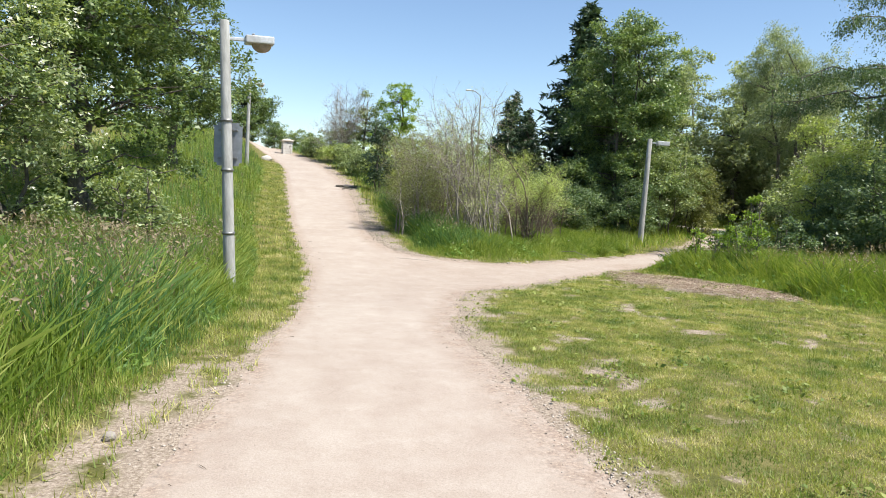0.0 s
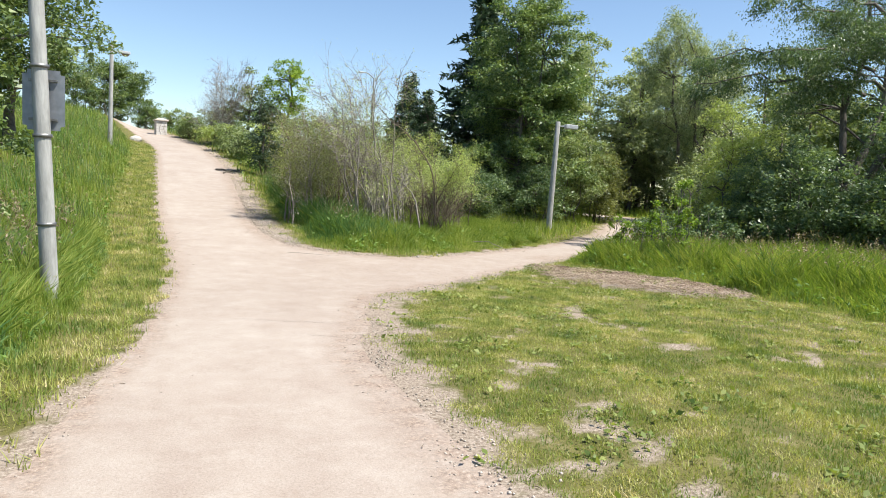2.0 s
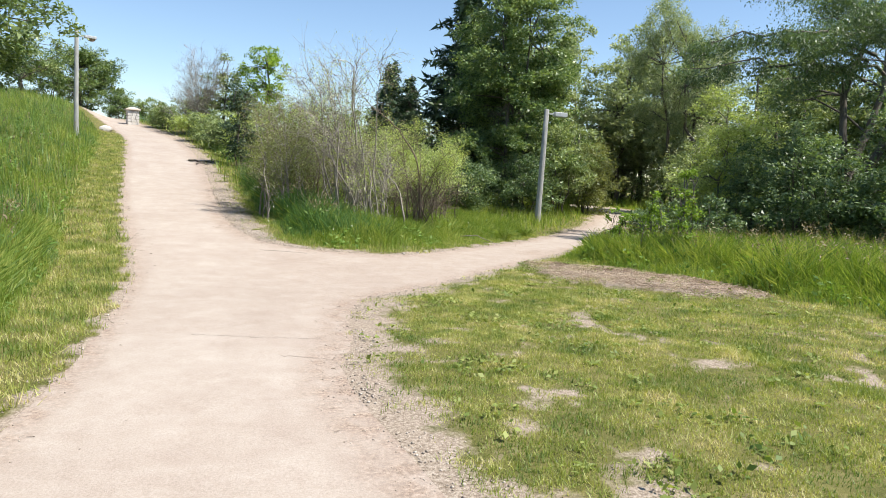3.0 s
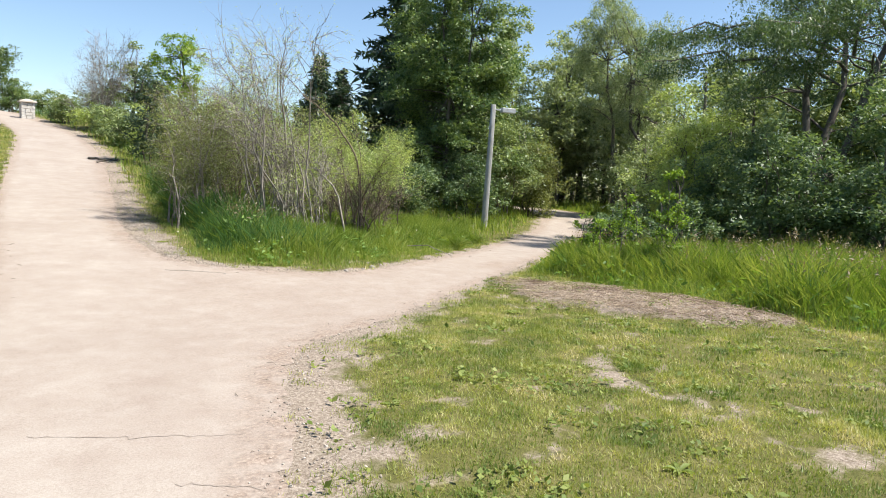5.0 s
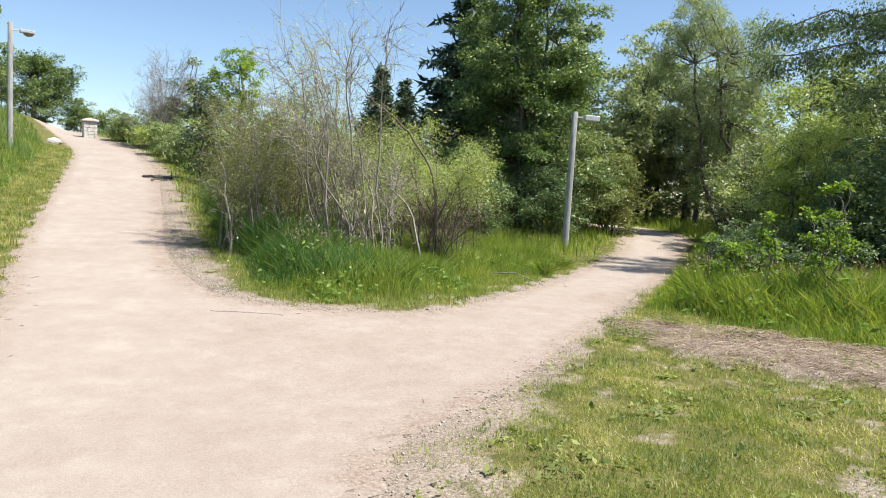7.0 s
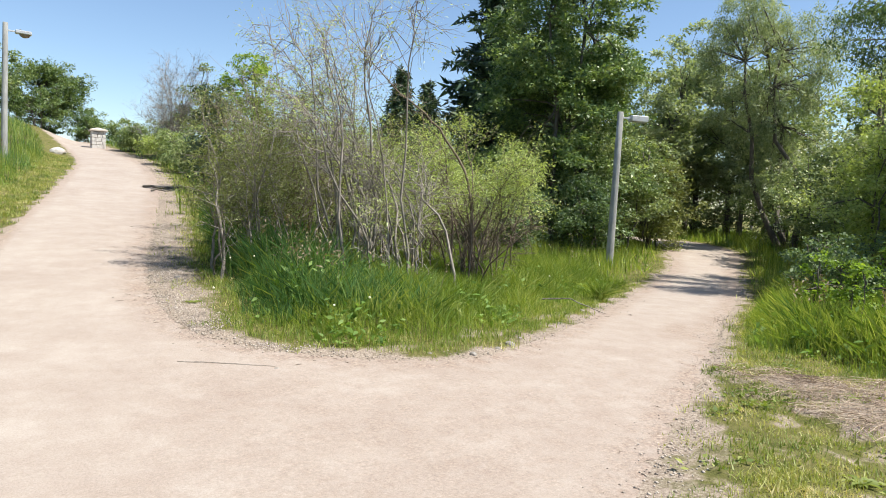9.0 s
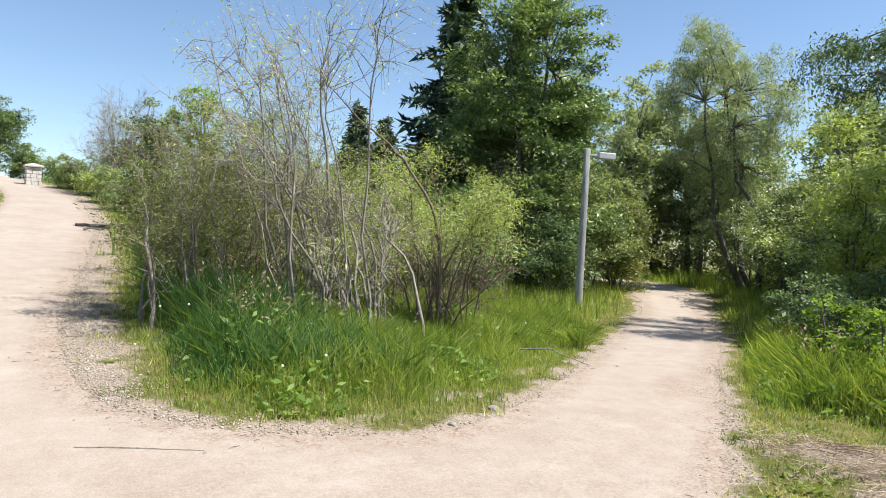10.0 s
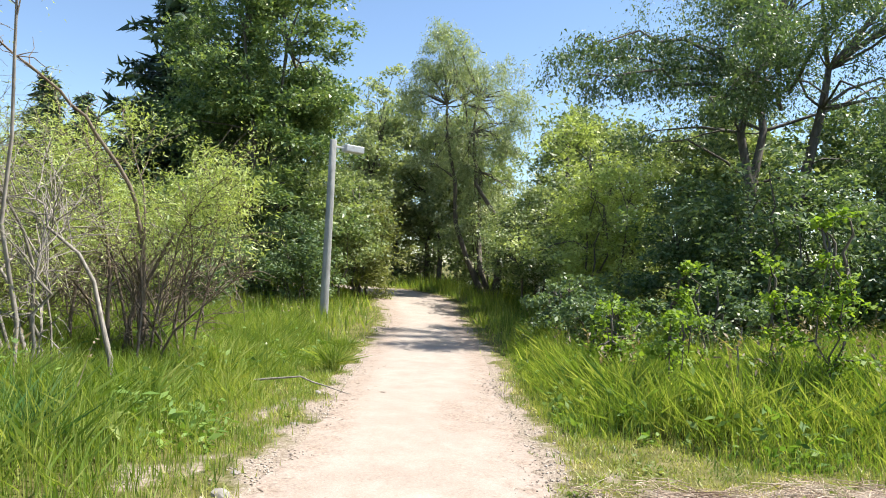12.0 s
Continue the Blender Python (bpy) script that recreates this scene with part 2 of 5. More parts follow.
M_POPLAR = leaf_mat("poplar_leaves", (0.09, 0.16, 0.025), (0.17, 0.27, 0.035), (0.3, 0.4, 0.06), 0.48, 0.62)
M_OLIVE = leaf_mat("olive_leaves", (0.09, 0.11, 0.035), (0.18, 0.205, 0.068), (0.30, 0.315, 0.125), 0.36, 0.5)
M_LOCUST = leaf_mat("locust_leaves", (0.042, 0.08, 0.038), (0.085, 0.14, 0.065), (0.16, 0.22, 0.10), 0.36, 0.45)
M_BLOSSOM = leaf_mat("blossom", (0.5, 0.52, 0.42), (0.65, 0.66, 0.55), (0.8, 0.8, 0.72), 0.3)
M_WOODS = leaf_mat("woodland_leaves", (0.09, 0.13, 0.06), (0.18, 0.23, 0.11), (0.29, 0.33, 0.17), 0.42, 0.45, 0.22)
M_TALL = leaf_mat("tall_grass", (0.085, 0.15, 0.022), (0.195, 0.28, 0.045), (0.39, 0.42, 0.12), 0.5, 0.45, 0.9)
M_LUSH = leaf_mat("lush_grass", (0.04, 0.10, 0.03), (0.085, 0.18, 0.05), (0.21, 0.31, 0.10), 0.44, 0.45, 0.8)
M_LAWN = leaf_mat("lawn_grass", (0.115, 0.18, 0.034), (0.28, 0.315, 0.07), (0.47, 0.445, 0.18), 0.42, 0.5, 2.4, (0.60, 0.51, 0.31), 0.4, 2.1, 0.37)
M_CLOVER = leaf_mat("clover_leaves", (0.09, 0.15, 0.03), (0.18, 0.235, 0.05), (0.32, 0.35, 0.10), 0.4, 0.6)
M_SEED = leaf_mat("seed_heads", (0.16, 0.13, 0.075), (0.24, 0.19, 0.12), (0.33, 0.27, 0.18), 0.3, 0.7)
M_STRAW = leaf_mat("dry_stalks", (0.16, 0.10, 0.07), (0.36, 0.265, 0.19), (0.58, 0.475, 0.36), 0.12, 0.7, 1.6)
M_WEED = leaf_mat("weed_leaves", (0.07, 0.14, 0.025), (0.13, 0.23, 0.04), (0.22, 0.32, 0.07), 0.4, 0.65)
M_BARK = bark_mat("grey_bark", (0.055, 0.045, 0.035), (0.16, 0.14, 0.115))
M_DEADWOOD = bark_mat("dead_wood", (0.115, 0.098, 0.08), (0.36, 0.32, 0.275), 22)
M_TWIG = bark_mat("brown_twigs", (0.09, 0.065, 0.045), (0.22, 0.17, 0.13), 22)
M_POST = bark_mat("weathered_post", (0.20, 0.20, 0.19), (0.40, 0.40, 0.385), 9)
M_HEAD = plain_mat("lamp_housing", (0.42, 0.43, 0.44), (0.55, 0.56, 0.57), 30, 0.45, 0.3, 0.05, (0.33, 0.32, 0.30))
M_LENS = plain_mat("lamp_bowl", (0.22, 0.16, 0.11), (0.33, 0.25, 0.18), 14, 0.25, 0, 0.02)
M_BAND = plain_mat("steel_band", (0.16, 0.16, 0.16), (0.26, 0.26, 0.25), 40, 0.5, 0.8)
M_SIGN = plain_mat("sign_back", (0.20, 0.215, 0.24), (0.28, 0.30, 0.33), 12, 0.45, 0.5, 0.04, (0.32, 0.33, 0.35))
M_STONE = plain_mat("pale_stone", (0.40, 0.37, 0.34), (0.62, 0.59, 0.55), 9, 0.85, 0, 0.4, (0.3, 0.25, 0.22))
M_ROCK = plain_mat("edge_rock", (0.17, 0.15, 0.13), (0.34, 0.31, 0.275), 16, 0.9, 0, 0.5, (0.12, 0.10, 0.08))
M_CAP = plain_mat("capstone", (0.42, 0.36, 0.30), (0.58, 0.51, 0.44), 6, 0.85, 0, 0.3)
M_GRAVEL = leaf_mat("gravel", (0.16, 0.13, 0.105), (0.30, 0.25, 0.205), (0.48, 0.42, 0.365), 0.0, 0.9)


def path_mat():
    """Worn pinkish asphalt with pale dust, fine grit and dark stains."""
    m, t, p, _ = node_mat("worn_path")
    grit, mid, big = noise_tex(t, 75, 4, 0.75), noise_tex(t, 2.6, 6, 0.68), noise_tex(t, 0.6, 5, 0.6)
    c = ramp(t, big, [(0.3, (0.27, 0.212, 0.175)), (0.48, (0.335, 0.278, 0.235)), (0.68, (0.40, 0.352, 0.305))])
    c = mix(t, 0.55, c, ramp(t, mid, [(0.3, (0.25, 0.185, 0.15)), (0.5, (0.335, 0.278, 0.235)), (0.66, (0.41, 0.36, 0.315))]))
    c = mix(t, 0.35, c, ramp(t, grit, [(0.32, (0.15, 0.12, 0.10)), (0.5, (0.32, 0.27, 0.23)), (0.72, (0.46, 0.42, 0.375))]))
    at = t.nodes.new("ShaderNodeAttribute")
    at.attribute_name = "edge"
    edge = calc(t, "MULTIPLY", at.outputs["Fac"], ramp(t, noise_tex(t, 5.5, 5, 0.7), [(0.35, (0.15, 0.15, 0.15)), (0.62, (1, 1, 1))]), True)
    gr = ramp(t, noise_tex(t, 34, 4, 0.75), [(0.3, (0.115, 0.088, 0.07)), (0.52, (0.275, 0.205, 0.16)), (0.7, (0.43, 0.36, 0.30))])
    c = mix(t, edge, c, gr)
    t.links.new(c, p.inputs["Base Color"])
    p.inputs["Roughness"].default_value = 0.88
    p.inputs["Specular IOR Level"].default_value = 0.25
    bump(t, p, calc(t, "ADD", grit, calc(t, "MULTIPLY", mid, 0.8)), 0.35, 0.012)
    return m


def ground_mat():
    """Soil under the grass: humus, bare pale patches on the lawn, gravel by the path."""
    m, t, p, _ = node_mat("soil")
    fine, mid, big = noise_tex(t, 42, 4, 0.7), noise_tex(t, 4.0, 5, 0.6), noise_tex(t, 0.7, 4, 0.55)
    green = ramp(t, mid, [(0.3, (0.07, 0.075, 0.022)), (0.5, (0.14, 0.125, 0.045)), (0.7, (0.24, 0.20, 0.095))])
    green = mix(t, 0.4, green, ramp(t, fine, [(0.3, (0.03, 0.04, 0.012)), (0.7, (0.16, 0.16, 0.05))]))
    dirt = ramp(t, fine, [(0.28, (0.12, 0.09, 0.066)), (0.5, (0.27, 0.218, 0.172)), (0.72, (0.44, 0.38, 0.32))])
    at = t.nodes.new("ShaderNodeAttribute")
    at.attribute_name = "bare"
    k = calc(t, "ADD", at.outputs["Fac"], calc(t, "MULTIPLY", calc(t, "SUBTRACT", mid, 0.5), 1.9))
    k = ramp(t, k, [(0.3, (0, 0, 0)), (0.72, (1, 1, 1))])
    t.links.new(mix(t, k, green, dirt), p.inputs["Base Color"])
    p.inputs["Roughness"].default_value = 0.95
    p.inputs["Specular IOR Level"].default_value = 0.1
    bump(t, p, calc(t, "ADD", fine, mid), 0.6, 0.03)
    return m


M_PATH, M_SOIL = path_mat(), ground_mat()


# ---------------------------------------------------------------- ground and path
def lines(spans):
    out = []
    for a, b, step in spans:
        out.extend(np.arange(a, b - 1e-6, step))
    return np.array(out + [spans[-1][1]])


# worn lines of pale soil: two ends and a half width
BARE_STRIPS = [((6.15, 10.45), (5.8, 10.0), 0.1), ((5.8, 10.0), (5.65, 9.65), 0.13), ((5.65, 9.65), (5.7, 9.2), 0.12), ((5.7, 9.2), (5.95, 8.85), 0.09), ((4.0, 11.42), (3.65, 11.05), 0.11),
               ((3.65, 11.05), (3.35, 10.6), 0.16), ((3.35, 10.6), (3.1, 10.0), 0.13), ((3.1, 10.0), (2.95, 9.1), 0.1), ((4.8, 12.3), (4.2, 11.75), 0.06), ((6.3, 17.25), (7.0, 17.3), 0.16),
               ((5.0, 16.75), (5.7, 16.75), 0.08), ((8.0, 18.3), (8.8, 18.75), 0.12), ((7.0, 7.3), (6.4, 6.8), 0.1), ((3.2, 6.0), (3.35, 5.5), 0.12), ((3.55, 7.7), (3.75, 7.5), 0.14)]


def bare_amount(x, y, d, side):
    """Where soil and gravel show beside the path and in patches on the lawn."""
    wide = np.where(side == 0, 0.16 + 0.3 * ss(9, 3, y), np.where(side == 1, 0.26 + 0.5 * ss(17.3, 19.0, y) * (x < 8), 0.26 + 0.36 * ss(5.5, 8, y) * ss(14.5, 11.5, y)))
    near = 1 - ss(wide * 0.1, wide * 1.5, d + 0.16 * wobble(x, y, 0.35, 2) + 0.08 * wobble(x, y, 0.12, 3))
    near = np.maximum(near, 0.85 * np.exp(-((d - 0.5 - 0.1 * wobble(x, y, 0.5, 8)) / 0.2) ** 2) * ss(8.5, 5.5, y) * (side == 0))
    patch = ss(0.4, 1.0, 0.35 * ss(1.6, 0.2, d) + wobble(x, y, 0.21, 5) + 0.5 * wobble(x, y, 0.09, 6) + 0.35 * wobble(x, y, 1.3, 7)) * (side == 2) * (x < rough_edge(y)) * 0.6
    for px, py, pr in ((3.5, 7.4, 0.2), (5.6, 7.8, 0.24), (5.6, 9.9, 0.15), (3.7, 11.1, 0.26), (3.4, 10.4, 0.24), (3.9, 8.7, 0.12), (6.0, 10.3, 0.17), (5.6, 9.65, 0.17), (5.7, 8.7, 0.17), (4.1, 9.8, 0.12), (5.4, 11.4, 0.13), (6.0, 11.8, 0.13), (7.6, 8.6, 0.2), (3.4, 6.3, 0.2), (3.1, 7.0, 0.15)):
        patch = np.maximum(patch, 0.62 * (1 - ss(0.5, 1.25, np.hypot((x - px) / 1.5, y - py) / pr + 0.5 * wobble(x, y, 0.1, px))))
    for (ax, ay), (bx, by), r in BARE_STRIPS:
        t = np.clip(((x - ax) * (bx - ax) + (y - ay) * (by - ay)) / ((bx - ax) ** 2 + (by - ay) ** 2), 0, 1)
        gap = np.hypot(x - ax - t * (bx - ax), y - ay - t * (by - ay))
        patch = np.maximum(patch, 0.85 * (1 - ss(0.2, 1.5, gap / r + 0.6 * wobble(x, y, 0.1, ax) + 0.5 * wobble(x, y, 0.04, by) + 0.3 * wobble(x, y, 0.3, by))))
    return np.maximum(np.maximum(near, patch), straw_mask(x, y))


def surface(x, y, d):
    """The lumpy soil that the grass stands on, sunk under the path."""
    lumps = 0.03 * (wobble(x, y, 0.8, 1) + 0.5 * wobble(x, y, 0.23, 3)) * ss(0.05, 0.6, d)
    return height(x, y) + lumps - 0.07 * (1 - ss(-0.45, -0.15, d)) + 0.012 * ss(-0.05, 0.1, d) + 0.05 * straw_mask(x, y)


def build_ground():
    gx = lines([(-1500, -300, 300), (-300, -60, 40), (-60, -12, 4), (-12, -3, 0.5), (-3, 13, 0.16), (13, 32, 0.4), (32, 60, 4), (60, 300, 40), (300, 1500, 300)])
    gy = lines([(-1500, -300, 300), (-300, -40, 40), (-40, -8, 4), (-8, 1, 0.5), (1, 22, 0.16), (22, 66, 0.5), (66, 100, 4), (100, 300, 40), (300, 1500, 300)])
    X, Y = np.meshgrid(gx, gy, indexing="ij")
    x, y = X.ravel(), Y.ravel()
    d, side = path_distance(x, y)
    z = surface(x, y, d)
    nx, ny = len(gx), len(gy)
    i, j = np.meshgrid(np.arange(nx - 1), np.arange(ny - 1), indexing="ij")
    a = (i * ny + j).ravel()
    me = np_mesh("ground", np.stack([x, y, z], -1), np.stack([a, a + ny, a + ny + 1, a + 1], -1), M_SOIL)
    at = me.attributes.new("bare", "FLOAT", "POINT")
    at.data.foreach_set("value", bare_amount(x, y, d, side).astype(np.float32))
    shade_smooth(me)
    tagged(new("ground", me), "grassy soil ground with bare gravelly patches", "ground", kind="structure")


def build_path():
    step = 0.14
    gx, gy = np.arange(-4.5, 29, step), np.arange(-9.2, 66, step)
    X, Y = np.meshgrid(gx, gy, indexing="ij")
    nx, ny = len(gx), len(gy)
    d = path_distance(X, Y)[0].reshape(nx, ny) + 0.035 * wobble(X, Y, 0.22, 4) + 0.03 * wobble(X, Y, 0.7, 8) - 0.04
    keep = (d[:-1, :-1] + d[1:, :-1] + d[:-1, 1:] + d[1:, 1:]) / 4 < 0
    gxd, gyd = np.gradient(d, step)
    touch_out = d > -step * 0.55
    x, y = X - np.where(touch_out, d * gxd, 0), Y - np.where(touch_out, d * gyd, 0)
    z = height(x, y) + 0.012 * np.clip(-d, 0, 0.8) + 0.006
    i, j = np.nonzero(keep)
    F = np.stack([i * ny + j, (i + 1) * ny + j, (i + 1) * ny + j + 1, i * ny + j + 1], -1)
    used, inv = np.unique(F, return_inverse=True)
    V = np.stack([x.ravel(), y.ravel(), z.ravel()], -1)[used]
    me = np_mesh("path", V, inv.reshape(F.shape), M_PATH)
    dd, side = path_distance(V[:, 0], V[:, 1])
    worn = np.where(side == 0, 0.25, 0.5)
    fork = ss(8.5, 11, V[:, 1]) * ss(19, 15.5, V[:, 1]) * ss(1.5, 4, V[:, 0]) * 0.45
    broken = 0.9 * (1 - ss(0.4, 1.2, np.hypot((V[:, 0] - 10.0) / 1.1, V[:, 1] - 17.0) + 0.3 * wobble(V[:, 0], V[:, 1], 0.3, 61)))
    e = np.maximum(np.maximum(1 - ss(worn * 0.2, worn, -dd), fork), broken)
    at = me.attributes.new("edge", "FLOAT", "POINT")
    at.data.foreach_set("value", e.astype(np.float32))
    shade_smooth(me)
    return tagged(new("path", me), "worn pale pinkish asphalt footpath with gritty edges", "path", kind="structure")


build_ground()
path = build_path()


# ---------------------------------------------------------------- trees and shrubs
def curve_pts(a, b, sag, rng, n=6, wander=0.06):
    a, b = np.asarray(a, float), np.asarray(b, float)
    t = np.linspace(0, 1, n)[:, None]
    p = a + (b - a) * t
    p[:, 2] += (sag * np.sin(np.pi * t[:, 0]))
    p[1:-1] += rng.normal(size=(n - 2, 3)) * wander * np.linalg.norm(b - a)
    return p


def crown_points(rng, n, radius, low, high, rough=0.25, top=0.75):
    """Clump centres inside an uneven crown, thicker towards its skin."""
    out = []
    ph = rng.uniform(0, 6.28, 4)
    while len(out) < n:
        v = rng.uniform(-1, 1, 3)
        r = np.linalg.norm(v)
        if r > 1 or r < 0.35 and rng.random() < 0.7:
            continue
        a = math.atan2(v[1], v[0])
        f = 1 + rough * (math.sin(3 * a + ph[0] + 2 * v[2]) + math.sin(5 * a + ph[1] - 4 * v[2])) / 2 + rough * 0.5 * math.sin(6 * v[2] + ph[2])
        narrow = 1 - (1 - top) * max(0, v[2])
        out.append((v[0] * radius * f * narrow, v[1] * radius * f * narrow, low + (v[2] * f + 1) / 2 * (high - low)))
    return np.array(out)


def broadleaf(name, x, y, label, category, high, radius, low, clumps, per, size, leaf, bark=None, seed=1, stems=1, trunk=0.14, aspect=0.55, droop=0.2,
              clump_r=0.5, hang=0.65, rough=0.25, blossom=0, group="", top=0.75, limbs=1.0, lean=(0, 0)):
    """A broad-leaved tree or shrub: stems, limbs to every clump, and a crown of single leaves."""
    rng = np.random.default_rng(seed)
    bark = bark or M_BARK
    z0 = ground_z(x, y) - 0.05
    ob = thing(name, x, y, z0, label, category, group)
    pts = crown_points(rng, clumps, radius, low, high, rough, top)
    pts[:, 0] += lean[0] * pts[:, 2] / high
    pts[:, 1] += lean[1] * pts[:, 2] / high
    trunks, axes = [], []
    for s in range(stems):
        a = 6.28 * s / stems + rng.uniform(0, 1)
        foot = np.array([math.cos(a), math.sin(a), 0]) * (0.0 if stems == 1 else min(0.35, radius * 0.18)) * rng.uniform(0.5, 1.3)
        tip = np.array([math.cos(a) * radius * (0.06 if stems == 1 else 0.45) + lean[0], math.sin(a) * radius * (0.06 if stems == 1 else 0.45) + lean[1], low + (high - low) * rng.uniform(0.7, 0.9)])
        p = curve_pts(foot, tip, 0, rng, 7, 0.03)
        r = trunk * (1 if stems == 1 else 0.55) * np.linspace(1, 0.18, 7)
        r[0] *= 1.35
        trunks.append(tube(p, r, 8))
        axes.append(p)
    for tk in trunks:
        me = np_mesh("trunk", *tk, bark)
        shade_smooth(me)
        part_mesh("trunk" if stems == 1 else "stem", me, ob)
    tw = []
    for c in pts:
        if rng.random() > limbs:
            continue
        p = axes[int(np.argmin([np.min(np.linalg.norm((q - c)[:, :2], axis=1)) for q in axes]))]
        k = p[min(len(p) - 2, max(1, int(np.searchsorted(p[:, 2], c[2] - 0.5 * np.linalg.norm((p[3] - c)[:2])))))]
        dist = np.linalg.norm(c - k)
        tw.append(tube(curve_pts(k, c, 0.1 * dist, rng, 5, 0.05), np.linspace(min(0.045, 0.012 + 0.012 * dist), 0.006, 5), 4))
    if tw:
        me = np_mesh("branchwork", *join(tw), bark)
        shade_smooth(me)
        tagged(part_mesh("branchwork", me, ob), kind="stuff")
    n, sprays = clumps * per, 6
    heart = unit(rng.normal(size=(clumps, sprays, 3)) + (0, 0, 0.5)) * clump_r * rng.uniform(0.6, 1.3, (clumps, 1, 1)) * rng.uniform(0.4, 1.1, (clumps, sprays, 1))
    heart = pts[:, None] + heart * np.array([1.0, 1.0, hang])
    ci, si = rng.integers(0, clumps, n), rng.integers(0, sprays, n)
    off = rng.normal(size=(n, 3)).clip(-1.9, 1.9) * clump_r * np.array([0.23, 0.23, 0.11 + 0.12 * droop])
    off[:, 2] -= 0.5 * np.hypot(off[:, 0], off[:, 1]) * (0.4 + droop)
    L = heart[ci, si] + off
    L[:, 2] = np.maximum(L[:, 2], 0.08)
    part_mesh("crown", np_mesh("crown", *leaves(rng, L, size, aspect, droop, simple=size > 0.08), leaf), ob)
    if blossom:
        sel = rng.integers(0, clumps, blossom)
        out = unit(pts - np.array([0, 0, (low + high) / 2]))
        B = np.repeat(pts[sel] + out[sel] * clump_r * 0.75 + rng.normal(size=(blossom, 3)) * clump_r * 0.45, 10, 0)
        B += rng.normal(size=B.shape) * 0.04
        part_mesh("blossom", np_mesh("blossom", *leaves(rng, B, 0.06, 0.9, 0, simple=True), M_BLOSSOM), ob, "clusters of small white flowers")
    return ob


def spruce(x, y, label, high, radius, seed, whorls=26, per=9, dense=26, leaf=None, low=0.3):
    """A conifer: whorls of drooping boughs with hanging sprays."""
    rng = np.random.default_rng(seed)
    ob = thing("spruce_tree", x, y, ground_z(x, y) - 0.05, label, "tree", "spruces")
    p = curve_pts((0, 0, 0), (rng.normal() * 0.1, rng.normal() * 0.1, high), 0, rng, 8, 0.004)
    me = np_mesh("trunk", *tube(p, 0.16 * high / 10 * np.linspace(1.1, 0.06, 8), 8), M_BARK)
    shade_smooth(me)
    part_mesh("trunk", me, ob)
    boughs, spray = [], []
    for i in range(whorls):
        f = i / whorls
        z = low + (high - low) * f ** 0.92
        R = radius * (1 - f) ** 0.85 + 0.12
        for k in range(max(5, int(per * (1 - 0.4 * f)))):
            a, r = rng.uniform(0, 6.28), R * rng.uniform(0.62, 1.12)
            t = np.linspace(0, 1, 6)
            q = np.stack([np.cos(a) * r * t, np.sin(a) * r * t, z + r * (0.28 * t - 0.62 * t ** 2 + 0.22 * t ** 4) + rng.normal() * 0.1], -1)
            boughs.append(tube(q, np.linspace(0.03, 0.006, 6), 4))
            n = int(dense * (0.35 + r / radius))
            s = rng.uniform(0.12, 1.0, n) ** 0.8
            c = np.stack([np.interp(s, t, q[:, m]) for m in range(3)], -1)
            side = rng.normal(size=n) * 0.22 * r * (1.1 - s)
            c[:, 0] += -np.sin(a) * side
            c[:, 1] += np.cos(a) * side
            c[:, 2] -= np.abs(side) * 0.35 + rng.uniform(0, 0.12, n)
            spray.append(c)
    me = np_mesh("boughs", *join(boughs), M_BARK)
    tagged(part_mesh("branchwork", me, ob), kind="stuff")
    C = np.concatenate(spray)
    part_mesh("crown", np_mesh("crown", *leaves(rng, C, 0.40 * high / 12, 0.34, 0.35, 0.55, simple=True), leaf or M_SPRUCE), ob)
    return ob


